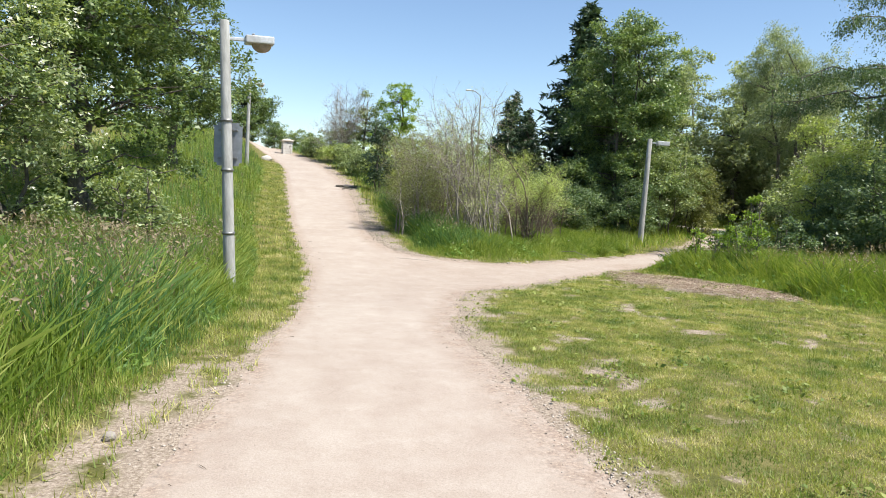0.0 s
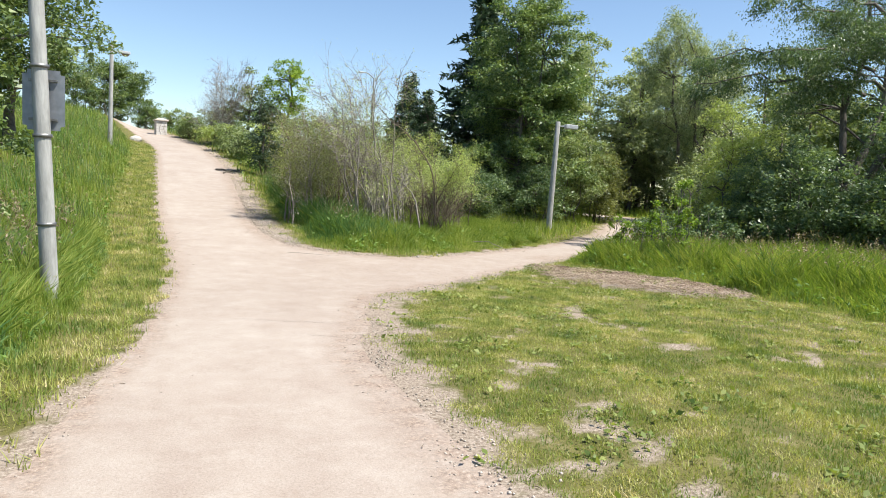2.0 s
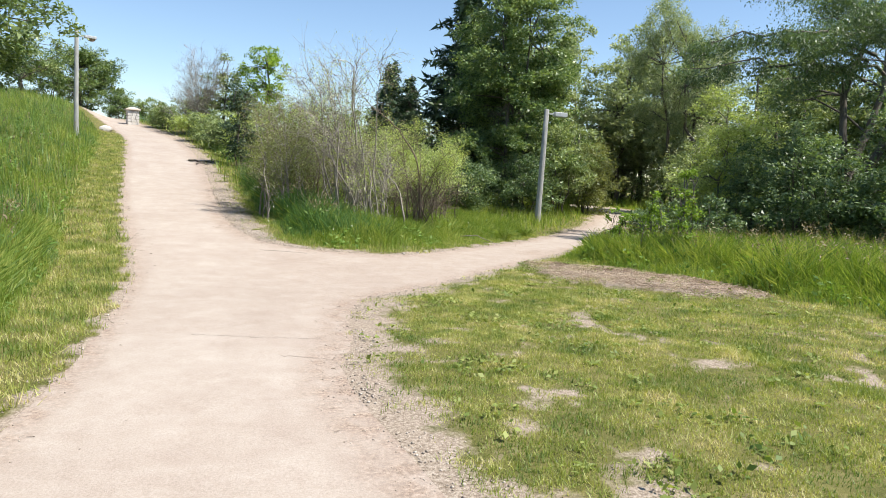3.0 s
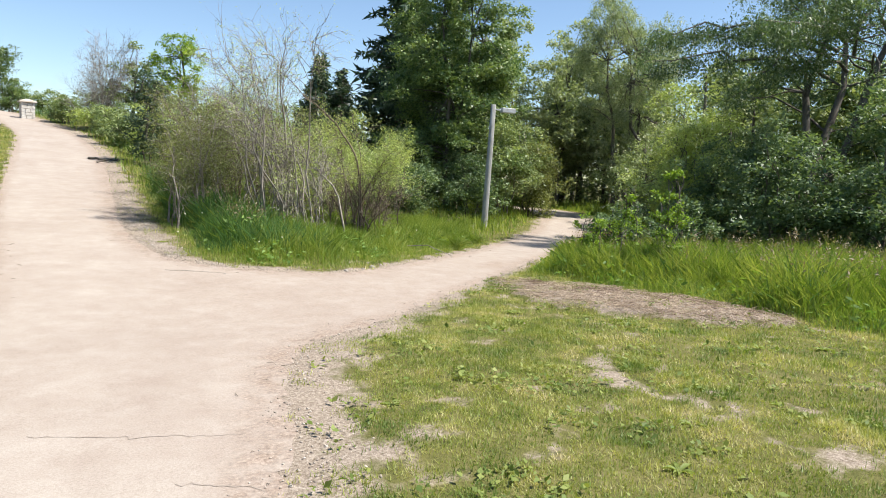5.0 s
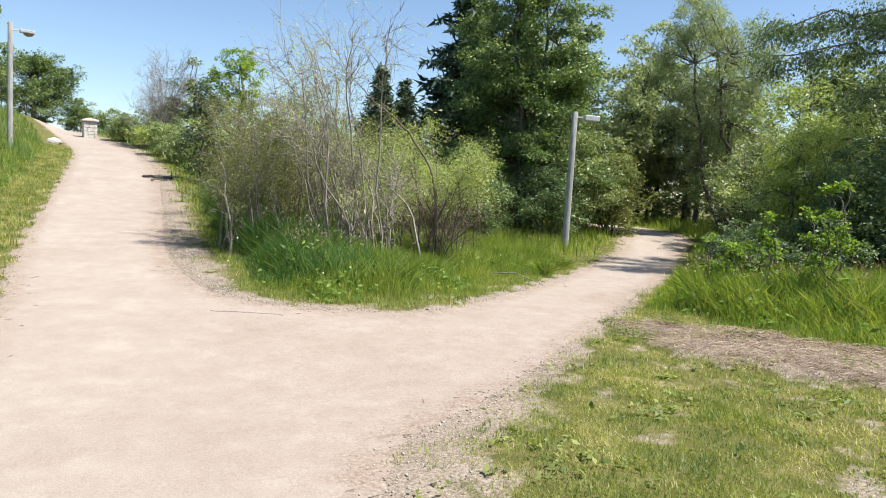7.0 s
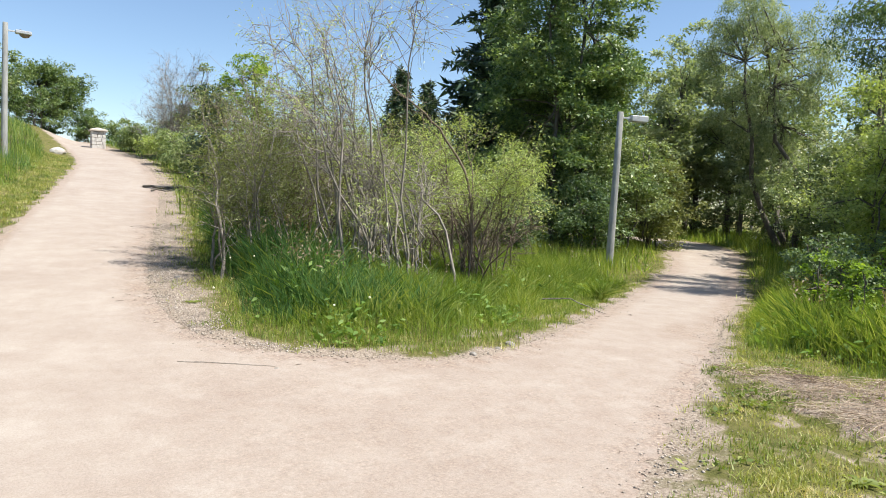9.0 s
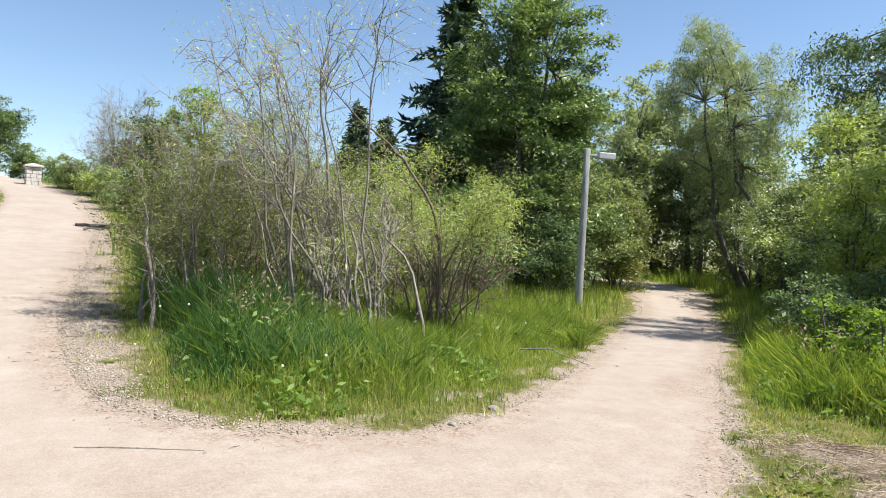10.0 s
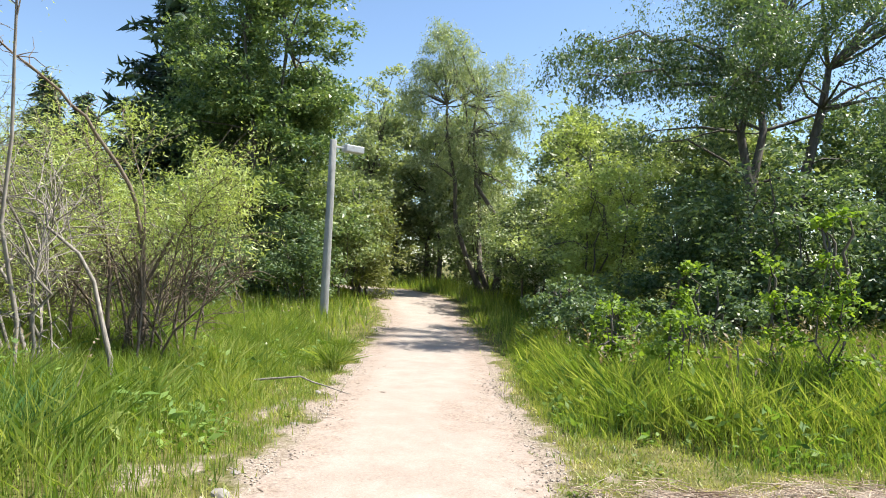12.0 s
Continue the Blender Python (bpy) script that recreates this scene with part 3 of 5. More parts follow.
def bare_shrub(name, x, y, label, category, high, spread, stems, twigs, bark, seed, thick=0.022, arch=0.5, leaf=None, nleaf=0, foot=0.6, fine=2, bare_to=0.22, leaf_size=0.06, lean=(0.0, 0.0), low_twig=0.25):
    """A shrub of bare arching stems with side twigs."""
    rng = np.random.default_rng(seed)
    ob = thing(name, x, y, ground_z(x, y) - 0.05, label, category)
    big, small, tips = [], [], []
    for s in range(stems):
        a = rng.uniform(0, 6.28)
        f = np.array([rng.normal() * foot, rng.normal() * foot, 0])
        h, out = high * rng.uniform(0.32, 1.05), spread * rng.uniform(0.2, 1.0)
        n, t = 9, np.linspace(0, 1, 9)
        bend = arch * rng.uniform(0, 1) ** 2
        p = np.stack([f[0] + np.cos(a) * out * t ** 1.6, f[1] + np.sin(a) * out * t ** 1.6, h * (t * (1 + bend) - bend * 1.5 * t ** 3)], -1)
        tilt = rng.uniform(0.55, 1.25)
        p[:, 0] += lean[0] * tilt * (h / high) * t ** 1.35
        p[:, 1] += lean[1] * tilt * (h / high) * t ** 1.35
        p[1:] += np.cumsum(rng.normal(size=(n - 1, 3)) * 0.018 * high, 0) * (1, 1, 0.4)
        big.append(tube(p, thick * rng.uniform(0.6, 1.4) * np.linspace(1, 0.16, n), 5))
        for k in range(twigs):
            u = rng.uniform(low_twig, 0.98)
            b = np.array([np.interp(u, t, p[:, m]) for m in range(3)])
            d = unit(np.array([np.cos(a) + lean[0] * 0.6, np.sin(a) + lean[1] * 0.6, 0.9]) * 0.6 + rng.normal(size=3) * 0.55)
            L = high * rng.uniform(0.10, 0.28) * (1.15 - 0.5 * u)
            e = b + d * L
            q = curve_pts(b, e, 0.06 * L, rng, 5, 0.04)
            q[-1, 2] -= 0.1 * L
            small.append(tube(q, np.linspace(0.0065, 0.0025, 5), 3))
            tips.append(q[2:])
            for _ in range(fine):
                c = q[rng.integers(1, 4)]
                g = c + unit(d + rng.normal(size=3) * 0.5) * L * rng.uniform(0.35, 0.7)
                small.append(tube(curve_pts(c, g, 0, rng, 3, 0.04), np.linspace(0.004, 0.0016, 3), 3))
                tips.append(np.array([g]))
    for tk in big:
        me = np_mesh("stem", *tk, bark)
        shade_smooth(me)
        part_mesh("stem", me, ob)
    tagged(part_mesh("twig_mass", np_mesh("twig_mass", *join(small), bark), ob), kind="stuff")
    if nleaf:
        T = np.concatenate(tips)
        C = T[rng.integers(0, len(T), nleaf)] + rng.normal(size=(nleaf, 3)).clip(-1.6, 1.6) * 0.085
        C = C[C[:, 2] > high * (bare_to + 0.2 * rng.random(nleaf))]
        part_mesh("crown", np_mesh("crown", *leaves(rng, C, leaf_size, 0.22, 0.35, simple=True), leaf), ob)
    return ob


# the great trees beyond the fork
spruce(16.9, 35.6, "tall dark green spruce behind the maple", 12.4, 4.1, 11, 36, 11, 85)
broadleaf("maple_tree", 17.0, 30.7, "tall leafy green maple with several stems", "tree", 10.5, 2.8, 0.7, 180, 520, 0.135, M_MAPLE, seed=21, stems=4, trunk=0.2, clump_r=0.85, hang=0.32, top=0.45, rough=0.3, limbs=0.7)
broadleaf("willow_tree", 26.2, 28.6, "feathery grey-green willow with forked trunk", "tree", 11.2, 2.5, 2.6, 130, 380, 0.15, M_WILLOW_HAZE, seed=22, stems=3, trunk=0.22, aspect=0.22, droop=0.9, clump_r=0.62, hang=1.1, top=0.7, limbs=0.8, lean=(-1.5, 1.2))
locust = broadleaf("locust_tree", 20.9, 17.6, "spreading dark-leaved tree with level boughs", "tree", 12.0, 5.0, 4.2, 96, 560, 0.09, M_LOCUST, seed=23, stems=3, trunk=0.3, aspect=0.42, droop=0.9, clump_r=0.95, hang=0.4, rough=0.45, top=0.9, lean=(2.8, -1.2))


def bough(tree, a, b, seed, pads=19, per=230, r=0.06):
    """A long level bough with flat drooping sprays of leaves along its outer part."""
    rng = np.random.default_rng(seed)
    base = np.array(tree.matrix_world.translation)
    p = curve_pts(np.array(a) - base, np.array(b) - base, 0.35, rng, 9, 0.02)
    tubes = [tube(p, np.linspace(r, 0.01, 9), 6)]
    side = unit(np.cross(p[-1] - p[0], (0, 0, 1)))
    L = []
    for i in range(pads):
        f = 0.25 + 0.75 * i / (pads - 1)
        q = np.array([np.interp(f, np.linspace(0, 1, 9), p[:, k]) for k in range(3)])
        reach = rng.uniform(0.15, 1.0) * (1.15 - 0.75 * f)
        e = q + side * reach * rng.choice((-1, 1)) + unit(p[-1] - p[0]) * 0.4 * reach + (0, 0, rng.uniform(-0.55, 0.12))
        tubes.append(tube(curve_pts(q, e, 0.05, rng, 4, 0.05), np.linspace(0.014, 0.004, 4), 4))
        w = rng.random((per, 1)) ** 0.7
        L.append(q + (e - q) * w + rng.normal(size=(per, 3)) * np.array([0.17, 0.17, 0.11]) + (0, 0, -0.06))
    me = np_mesh("bough", *join(tubes), M_BARK)
    shade_smooth(me)
    limb = part_mesh("bough", me, tree)
    part_mesh("leaf_spray", np_mesh("leaf_spray", *leaves(rng, np.concatenate(L), 0.09, 0.42, 1.0, simple=True), M_LOCUST), limb)


for i, (ba, bb) in enumerate([((21.6, 17.5, 5.0), (16.1, 19.45, 5.0)), ((21.8, 17.4, 5.8), (16.6, 19.75, 5.95)), ((21.6, 17.5, 5.6), (18.2, 21.4, 6.1)), ((21.8, 17.2, 6.0), (16.3, 16.2, 5.6)),
                              ((22.0, 17.2, 6.6), (17.2, 18.0, 7.5)), ((22.0, 17.2, 7.4), (18.6, 19.6, 9.0)), ((21.9, 17.0, 5.6), (17.4, 14.8, 6.4)), ((22.0, 17.2, 5.2), (18.0, 17.6, 4.7))]):
    bough(locust, ba, bb, 240 + i)
for i, (sx, sy, sh) in enumerate([(12.7, 36.0, 6.7), (13.7, 35.6, 6.3), (14.4, 37.4, 5.6), (17.6, 48.5, 9.0)]):
    spruce(sx, sy, "small dark green spruce among bushes", sh, 1.9 if sh < 8 else 2.4, 31 + i, 22, 11, 64)

# The pale background trees take greyer, lighter leaves: haze put into the colour.
for i, (sx, sy, sh, sr, sm) in enumerate([(25.6, 41.0, 11.0, 2.9, M_WILLOW_HAZE), (28.6, 37.6, 10.6, 2.8, M_WILLOW_HAZE), (32.0, 33.6, 9.8, 2.6, M_SHRUB), (21.5, 43.5, 10.0, 2.4, M_SHRUB), (32.6, 28.4, 8.4, 2.2, M_SHRUB),
                                          (27.6, 24.6, 7.4, 2.0, M_SHRUB), (30.0, 20.5, 8.0, 2.4, M_WILLOW_HAZE), (26.5, 20.0, 6.6, 1.9, M_SHRUB), (25.0, 12.5, 8.0, 2.6, M_SHADEDLEAF), (27.4, 15.6, 7.2, 2.6, M_SHADEDLEAF), (24.4, 8.6, 7.0, 2.4, M_SHADEDLEAF), (20.0, 37.0, 7.6, 2.0, M_SHRUB), (30.4, 39.4, 7.8, 2.2, M_WILLOW_HAZE), (29.5, 44.5, 12.6, 3.0, M_WILLOW_HAZE), (33.2, 42.0, 12.0, 3.0, M_WILLOW_HAZE), (30.6, 35.6, 9.4, 2.2, M_WILLOW_HAZE), (21.4, 38.6, 9.6, 2.2, M_WILLOW_HAZE)]):
    broadleaf("tree", sx, sy, "feathery tree in the wood, green paled for haze" if sm == M_WILLOW_HAZE else "leafy green tree in the wood", "tree", sh, sr, 0.5, 80, 235, 0.2, sm, seed=200 + i, trunk=0.15, clump_r=0.82, limbs=0.5, group="wood trees")

# shrubs along the woodland edge
SHRUBS = [
    (18.4, 29.0, 4.3, 1.7, M_SHRUB, 41, 0), (20.6, 30.0, 3.4, 1.3, M_OLIVE, 42, 0), (16.2, 28.2, 2.6, 1.3, M_SHADEDLEAF, 43, 0), (13.6, 28.6, 2.4, 1.5, M_SHADEDLEAF, 44, 0),
    (11.6, 28.6, 2.6, 1.5, M_SHRUB, 45, 0), (22.7, 24.4, 4.4, 1.7, M_SHRUB, 46, 90), (21.5, 21.7, 3.9, 1.5, M_SHRUB, 47, 120), (24.4, 23.4, 5.6, 1.6, M_YELLOW, 48, 0),
    (19.6, 20.5, 4.7, 1.5, M_YELLOW, 49, 60), (18.0, 17.6, 3.2, 1.5, M_SHADEDLEAF, 50, 0), (17.4, 15.6, 3.3, 1.5, M_SHADEDLEAF, 51, 0), (17.6, 13.2, 3.4, 1.7, M_SHADEDLEAF, 52, 0),
    (18.2, 10.4, 3.6, 1.8, M_SHADEDLEAF, 53, 0), (26.0, 26.2, 4.2, 1.5, M_SHADEDLEAF, 54, 0), (27.3, 29.6, 4.6, 1.7, M_SHRUB, 55, 0), (20.6, 14.2, 4.6, 1.9, M_SHADEDLEAF, 56, 0), (13.6, 17.7, 1.25, 0.6, M_SHADEDLEAF, 57, 0), (15.4, 19.3, 1.6, 0.8, M_SHADEDLEAF, 58, 0), (14.4, 16.4, 1.7, 0.8, M_SHADEDLEAF, 59, 0),
]
for sx, sy, sh, sr, sm, seed, bl in SHRUBS:
    words = "shrub with shade-darkened leaves at the wood's edge" if sm == M_SHADEDLEAF else "white-flowering yellow-green leafy shrub" if bl and sm == M_YELLOW else "white-flowering leafy green shrub" if bl else "yellow-green leafy shrub among trees" if sm == M_YELLOW else "olive-brown leafy shrub near the path" if sm == M_OLIVE else "leafy green shrub at the wood's edge"
    low = sh < 2
    broadleaf("shrub", sx, sy, words + " beside the path" if bl else words, "shrub", sh, sr, 0.15 if low else 0.25, 30 if low else 44, 150 if low else 410, 0.07 if low else 0.10, sm, seed=seed, stems=5, trunk=0.07, clump_r=0.28 if low else 0.66, limbs=0.6, blossom=bl, group="woodland shrubs", top=0.85)

# trees and hedges on the hill
bare_shrub("bare_tree", 4.9, 49.0, "pale almost leafless tree on the hill", "tree", 5.4, 2.0, 28, 26, M_DEADWOOD, 61, 0.03, 0.1, M_SHRUB, 1600, 0.3, 5)
broadleaf("maple_tree", 8.6, 47.5, "bright green leafy maple on the hillside", "tree", 7.1, 1.6, 0.8, 70, 130, 0.15, M_POPLAR, seed=62, clump_r=0.5)
broadleaf("tree", 6.6, 49.5, "small green tree on the hillside", "tree", 5.2, 1.5, 0.6, 60, 100, 0.15, M_SHRUB, seed=63, clump_r=0.5)
broadleaf("maple_tree", -2.3, 62.5, "round dark green maple on the hilltop", "tree", 5.0, 2.5, 0.1, 120, 190, 0.16, M_BANK, seed=64, clump_r=0.75)
broadleaf("tree", -5.5, 58.0, "leafy green tree on the hilltop", "tree", 5.0, 2.4, 0.4, 80, 100, 0.18, M_SHRUB, seed=65, clump_r=0.6)
for i, (sx, sy, sh, sr, sm) in enumerate([(5.3, 40.5, 1.9, 1.1, M_SHRUB), (5.1, 44.0, 1.9, 1.2, M_SHRUB), (4.6, 48.0, 1.7, 1.1, M_YELLOW), (3.2, 53.0, 1.6, 1.0, M_SHRUB), (6.0, 37.0, 2.3, 1.2, M_YELLOW), (5.2, 33.5, 3.9, 0.6, M_SPRUCE), (-2.2, 60.5, 2.8, 1.8, M_MAPLE), (0.3, 61.8, 2.2, 1.3, M_MAPLE),
                                          (7.4, 34.0, 3.0, 1.5, M_OLIVE), (7.2, 40.5, 3.2, 1.6, M_SHRUB), (10.5, 40.0, 4.0, 2.0, M_SHRUB), (11.5, 35.0, 3.4, 1.7, M_SHADEDLEAF), (13.5, 44, 5.0, 2.2, M_SHRUB), (0.6, 63.5, 2.6, 1.3, M_SHRUB), (-4.2, 60.0, 3.0, 1.6, M_MAPLE), (2.6, 62, 1.8, 1.4, M_SHRUB), (5.5, 59, 2.2, 1.6, M_WILLOW_HAZE), (12.4, 39.6, 4.2, 2.0, M_SHADEDLEAF), (15.4, 40.5, 4.8, 2.2, M_SHADEDLEAF), (10.2, 46.0, 4.2, 2.2, M_SHRUB), (16.6, 44.5, 5.2, 2.4, M_SHADEDLEAF)]):
    broadleaf("hedge_bush", sx, sy, "dense dark evergreen bush" if sm == M_SPRUCE else "leafy hillside bush beside the path", "bush", sh, sr, 0.1, 55, 125, 0.11, sm, seed=70 + i, stems=4, trunk=0.06, clump_r=0.38, limbs=0.4, group="hillside bushes", top=0.9)

# trees on the near bank
broadleaf("maple_tree", -3.9, 17.4, "large leafy green maple on the bank", "tree", 9.5, 2.7, 0.9, 150, 400, 0.11, M_BANK, seed=81, trunk=0.2, clump_r=0.6, rough=0.3)
broadleaf("hawthorn", -4.6, 13.4, "white-flowering hawthorn bush in tall grass", "bush", 4.8, 1.8, 0.4, 100, 210, 0.095, M_SHRUB, seed=82, stems=4, trunk=0.09, clump_r=0.45, blossom=150)
broadleaf("maple_tree", -3.7, 28.5, "leafy maple beside the hill path", "tree", 7.6, 2.4, 1.6, 100, 200, 0.15, M_BANK, seed=83, trunk=0.18, clump_r=0.6)
broadleaf("tree", -8.5, 17.0, "tall leafy tree on the bank", "tree", 10.5, 3.4, 0.6, 150, 100, 0.2, M_SHADEDLEAF, seed=84, trunk=0.2, clump_r=0.75)
broadleaf("tree", -7.6, 24.0, "tall leafy tree on the bank", "tree", 9.5, 3.2, 0.6, 110, 90, 0.22, M_BANK, seed=85, trunk=0.2, clump_r=0.8)
broadleaf("bush", -2.6, 15.0, "low leafy bush in tall grass", "bush", 1.9, 0.9, 0.2, 40, 80, 0.10, M_SHRUB, seed=86, stems=4, trunk=0.04, clump_r=0.35)

# dead willow thicket and the yellow-green shrub in the wedge
dead = bare_shrub("dead_shrub", 5.95, 20.1, "tall grey dead willow with arching bare stems", "shrub", 4.8, 1.0, 26, 15, M_DEADWOOD, 91, 0.026, 0.5, M_YELLOW, 9000, 0.55, 3, 0.35, lean=(-1.3, 0.9), low_twig=0.5)
bare_shrub("dead_shrub", 4.5, 20.9, "low grey dead willow with bare stems", "shrub", 2.9, 0.5, 15, 10, M_DEADWOOD, 98, 0.022, 0.3, M_OLIVE, 14000, 0.4, 2, lean=(-0.3, 0.2), low_twig=0.4)
bare_shrub("dead_shrub", 6.5, 19.9, "grey dead willow with drooping bare twigs", "shrub", 2.5, 1.2, 14, 12, M_DEADWOOD, 92, 0.02, 1.5, M_YELLOW, 4000, 0.4, 4, lean=(-0.4, 0.2), low_twig=0.4)
bare_shrub("thicket", 5.3, 22.9, "olive-leaved twiggy thicket behind dead stems", "shrub", 3.1, 1.0, 22, 11, M_TWIG, 89, 0.016, 0.3, M_OLIVE, 30000, 0.5, 2, 0.15)
bare_shrub("willow_shrub", 7.0, 21.9, "yellow-green willow growth among dead stems", "shrub", 2.6, 1.0, 16, 12, M_TWIG, 88, 0.016, 0.3, M_YELLOW, 16000, 0.4, 2, 0.25)
bare_shrub("thicket", 6.4, 24.6, "brown twiggy thicket with olive leaves", "shrub", 3.8, 1.6, 40, 13, M_TWIG, 93, 0.018, 0.35, M_OLIVE, 28000, 0.7, 2)
bare_shrub("thicket", 6.7, 28.4, "brown twiggy thicket with olive leaves", "shrub", 4.0, 1.8, 36, 13, M_TWIG, 94, 0.018, 0.35, M_OLIVE, 28000, 0.8, 2)
bare_shrub("thicket", 8.4, 25.0, "brown twiggy thicket with few olive leaves", "shrub", 3.2, 1.7, 34, 11, M_TWIG, 95, 0.018, 0.4, M_YELLOW, 20000, 0.8, 2)
bare_shrub("willow_shrub", 8.0, 20.4, "yellow-green willow shrub with slender stems", "shrub", 3.15, 1.2, 17, 17, M_TWIG, 96, 0.024, 0.2, M_YELLOW, 44000, 0.28, 3, 0.42, 0.06)
bare_shrub("willow_shrub", 9.6, 23.2, "yellow-green willow shrub with slender stems", "shrub", 2.4, 1.2, 20, 10, M_TWIG, 97, 0.018, 0.25, M_YELLOW, 9000, 0.4, 2, 0.34)

def arching_stem(shrub, pts, r):
    """One long bent stem with a few side twigs, on a dead shrub."""
    rng = np.random.default_rng(99)
    base = np.array(shrub.matrix_world.translation)
    p = np.array(smooth_line([tuple(q) for q in pts], 4)) - base
    p += rng.normal(size=p.shape) * 0.012
    me = np_mesh("stem", *tube(p, np.linspace(r, 0.005, len(p)), 6), M_TWIG)
    shade_smooth(me)
    part_mesh("stem", me, shrub, "dark arching bare stem")
    tw = []
    for k in range(9, len(p) - 1):
        for _ in range(2):
            tw.append(tube(curve_pts(p[k], p[k] + unit(rng.normal(size=3) + (-0.4, 0.2, 0.5)) * rng.uniform(0.15, 0.5), 0, rng, 4, 0.05), (0.006, 0.005, 0.0035, 0.002), 4))
    tagged(part_mesh("twig_mass", np_mesh("twig_mass", *join(tw), M_TWIG), shrub), kind="stuff")


arching_stem(dead, [(8.02, 20.38, -0.2), (7.95, 20.3, 0.9), (7.81, 20.27, 1.73), (7.38, 20.26, 2.4), (6.87, 20.27, 2.84), (6.38, 20.25, 3.17), (5.93, 20.3, 3.68)], 0.03)

# poplar saplings and low growth by the straw
for i, (sx, sy, sh, sr, nc) in enumerate([(11.6, 14.35, 2.3, 0.34, 22), (12.2, 15.9, 1.6, 0.3, 14), (11.0, 15.6, 1.3, 0.28, 12), (12.9, 17.0, 1.4, 0.4, 16), (11.5, 16.5, 1.25, 0.28, 12), (12.0, 14.9, 1.7, 0.26, 12)]):
    broadleaf("poplar_sapling", sx, sy, "bright green poplar sapling in tall grass", "sapling", sh, sr * 0.8, 0.4, nc, 60, 0.046, M_POPLAR, seed=110 + i, stems=3, trunk=0.025, aspect=0.85, clump_r=0.15, limbs=1, group="poplar saplings", top=0.6, rough=0.4)


def build_woods():
    """The woods beyond, that nobody could count."""
    rng = np.random.default_rng(5)
    C, T = [], []
    spots = []
    while len(spots) < 170:
        a, r = rng.uniform(0, 6.28), rng.uniform(40, 95)
        x, y = 8 + r * math.cos(a), 12 + r * math.sin(a)
        if -14 < x < 19 and y > 30:
            continue
        spots.append((x, y, rng.uniform(6, 10), rng.uniform(2.2, 3.6)))
    for _ in range(46):
        x, y = rng.uniform(22, 40), rng.uniform(6, 46)
        if abs(x - 26) < 4 and 27 < y < 46 or x < 24 and y > 22:
            continue
        spots.append((x, y, rng.uniform(5.5, 8.5), rng.uniform(1.8, 2.8)))
    for _ in range(60):
        x, y = (rng.uniform(27, 42), rng.uniform(14, 40)) if rng.random() < 0.5 else (rng.uniform(14, 36), rng.uniform(43, 56))
        spots.append((x, y, rng.uniform(2.6, 4.2), rng.uniform(1.6, 2.2)))
    for x, y, h, r in spots:
        z0 = ground_z(x, y)
        pts = crown_points(rng, 32, r, 0.3, h, 0.3) + (x, y, z0)
        n = 400 if math.hypot(x - 8, y - 12) > 40 else 1100
        C.append(pts[rng.integers(0, 32, n)] + rng.normal(size=(n, 3)).clip(-1.7, 1.7) * (0.5, 0.5, 0.4))
        T.append(tube([(x, y, z0 - 0.1), (x + 0.1, y, z0 + h * 0.4), (x, y + 0.1, z0 + h * 0.8)], (0.16, 0.11, 0.04), 5))
    P = np.concatenate(C)
    far = np.hypot(P[:, 0] - 8, P[:, 1] - 12) > 40
    V, F = leaves(rng, P[far], 0.28, 0.6, 0.3, simple=True)
    v2, f2 = leaves(rng, P[~far], 0.18, 0.6, 0.3, simple=True)
    V, F = np.concatenate([V, v2]), np.concatenate([F, f2 + len(V)])
    tv, tf = join(T)
    tf = np.concatenate([tf[:, [0, 1, 2]], tf[:, [0, 2, 3]]])
    me = np_mesh("woodland", np.concatenate([V, tv]), np.concatenate([F, tf + len(V)]), [M_WOODS, M_BARK])
    me.polygons.foreach_set("material_index", np.r_[np.zeros(len(F), np.int32), np.ones(len(tf), np.int32)])
    tagged(new("woodland", me), "green deciduous woodland in the distance", "woods", kind="stuff")


build_woods()


# ---------------------------------------------------------------- grass
def scatter(rng, n, x0, x1, y0, y1):
    return rng.uniform(x0, x1, n), rng.uniform(y0, y1, n)


def tall_height(x, y, d, side):
    """How high the rough grass stands at a place; 0 where it is mown, bare or path."""
    verge = ss(0.6 + 0.35 * ss(9, 14, y), 1.5 + 0.2 * ss(9, 14, y), d) * (0.55 + 0.17 * ss(16, 6, y))
    wedge = 0.08 * ss(0.1 + 0.5 * ss(17.3, 19, y) * (x < 6), 0.35 + 0.5 * ss(17.3, 19, y) * (x < 6), d) + ss(0.45 + 0.2 * wobble(x, y, 0.5, 33) + 0.5 * ss(17.5, 19.5, y) * (x < 6), 1.5 + 0.3 * wobble(x, y, 0.5, 34), d) * (0.36 + 0.2 * ss(7, 4.8, x))
    out = x - rough_edge(y)
    right = ss(-0.2, 1.3, out + 0.5 * wobble(x, y, 0.6, 19)) * ss(0.35 - 0.2 * ss(14.5, 16, y), 1.9 - 0.7 * ss(14.5, 16, y), d) * (0.68 - 0.14 * ss(14.5, 16, y))
    h = np.where(side == 0, verge, np.where(side == 1, wedge, right)) * (1 - 0.9 * straw_mask(x, y))
    return h * (1 + 0.22 * wobble(x, y, 0.9, 9) + 0.22 * wobble(x, y, 0.3, 10))


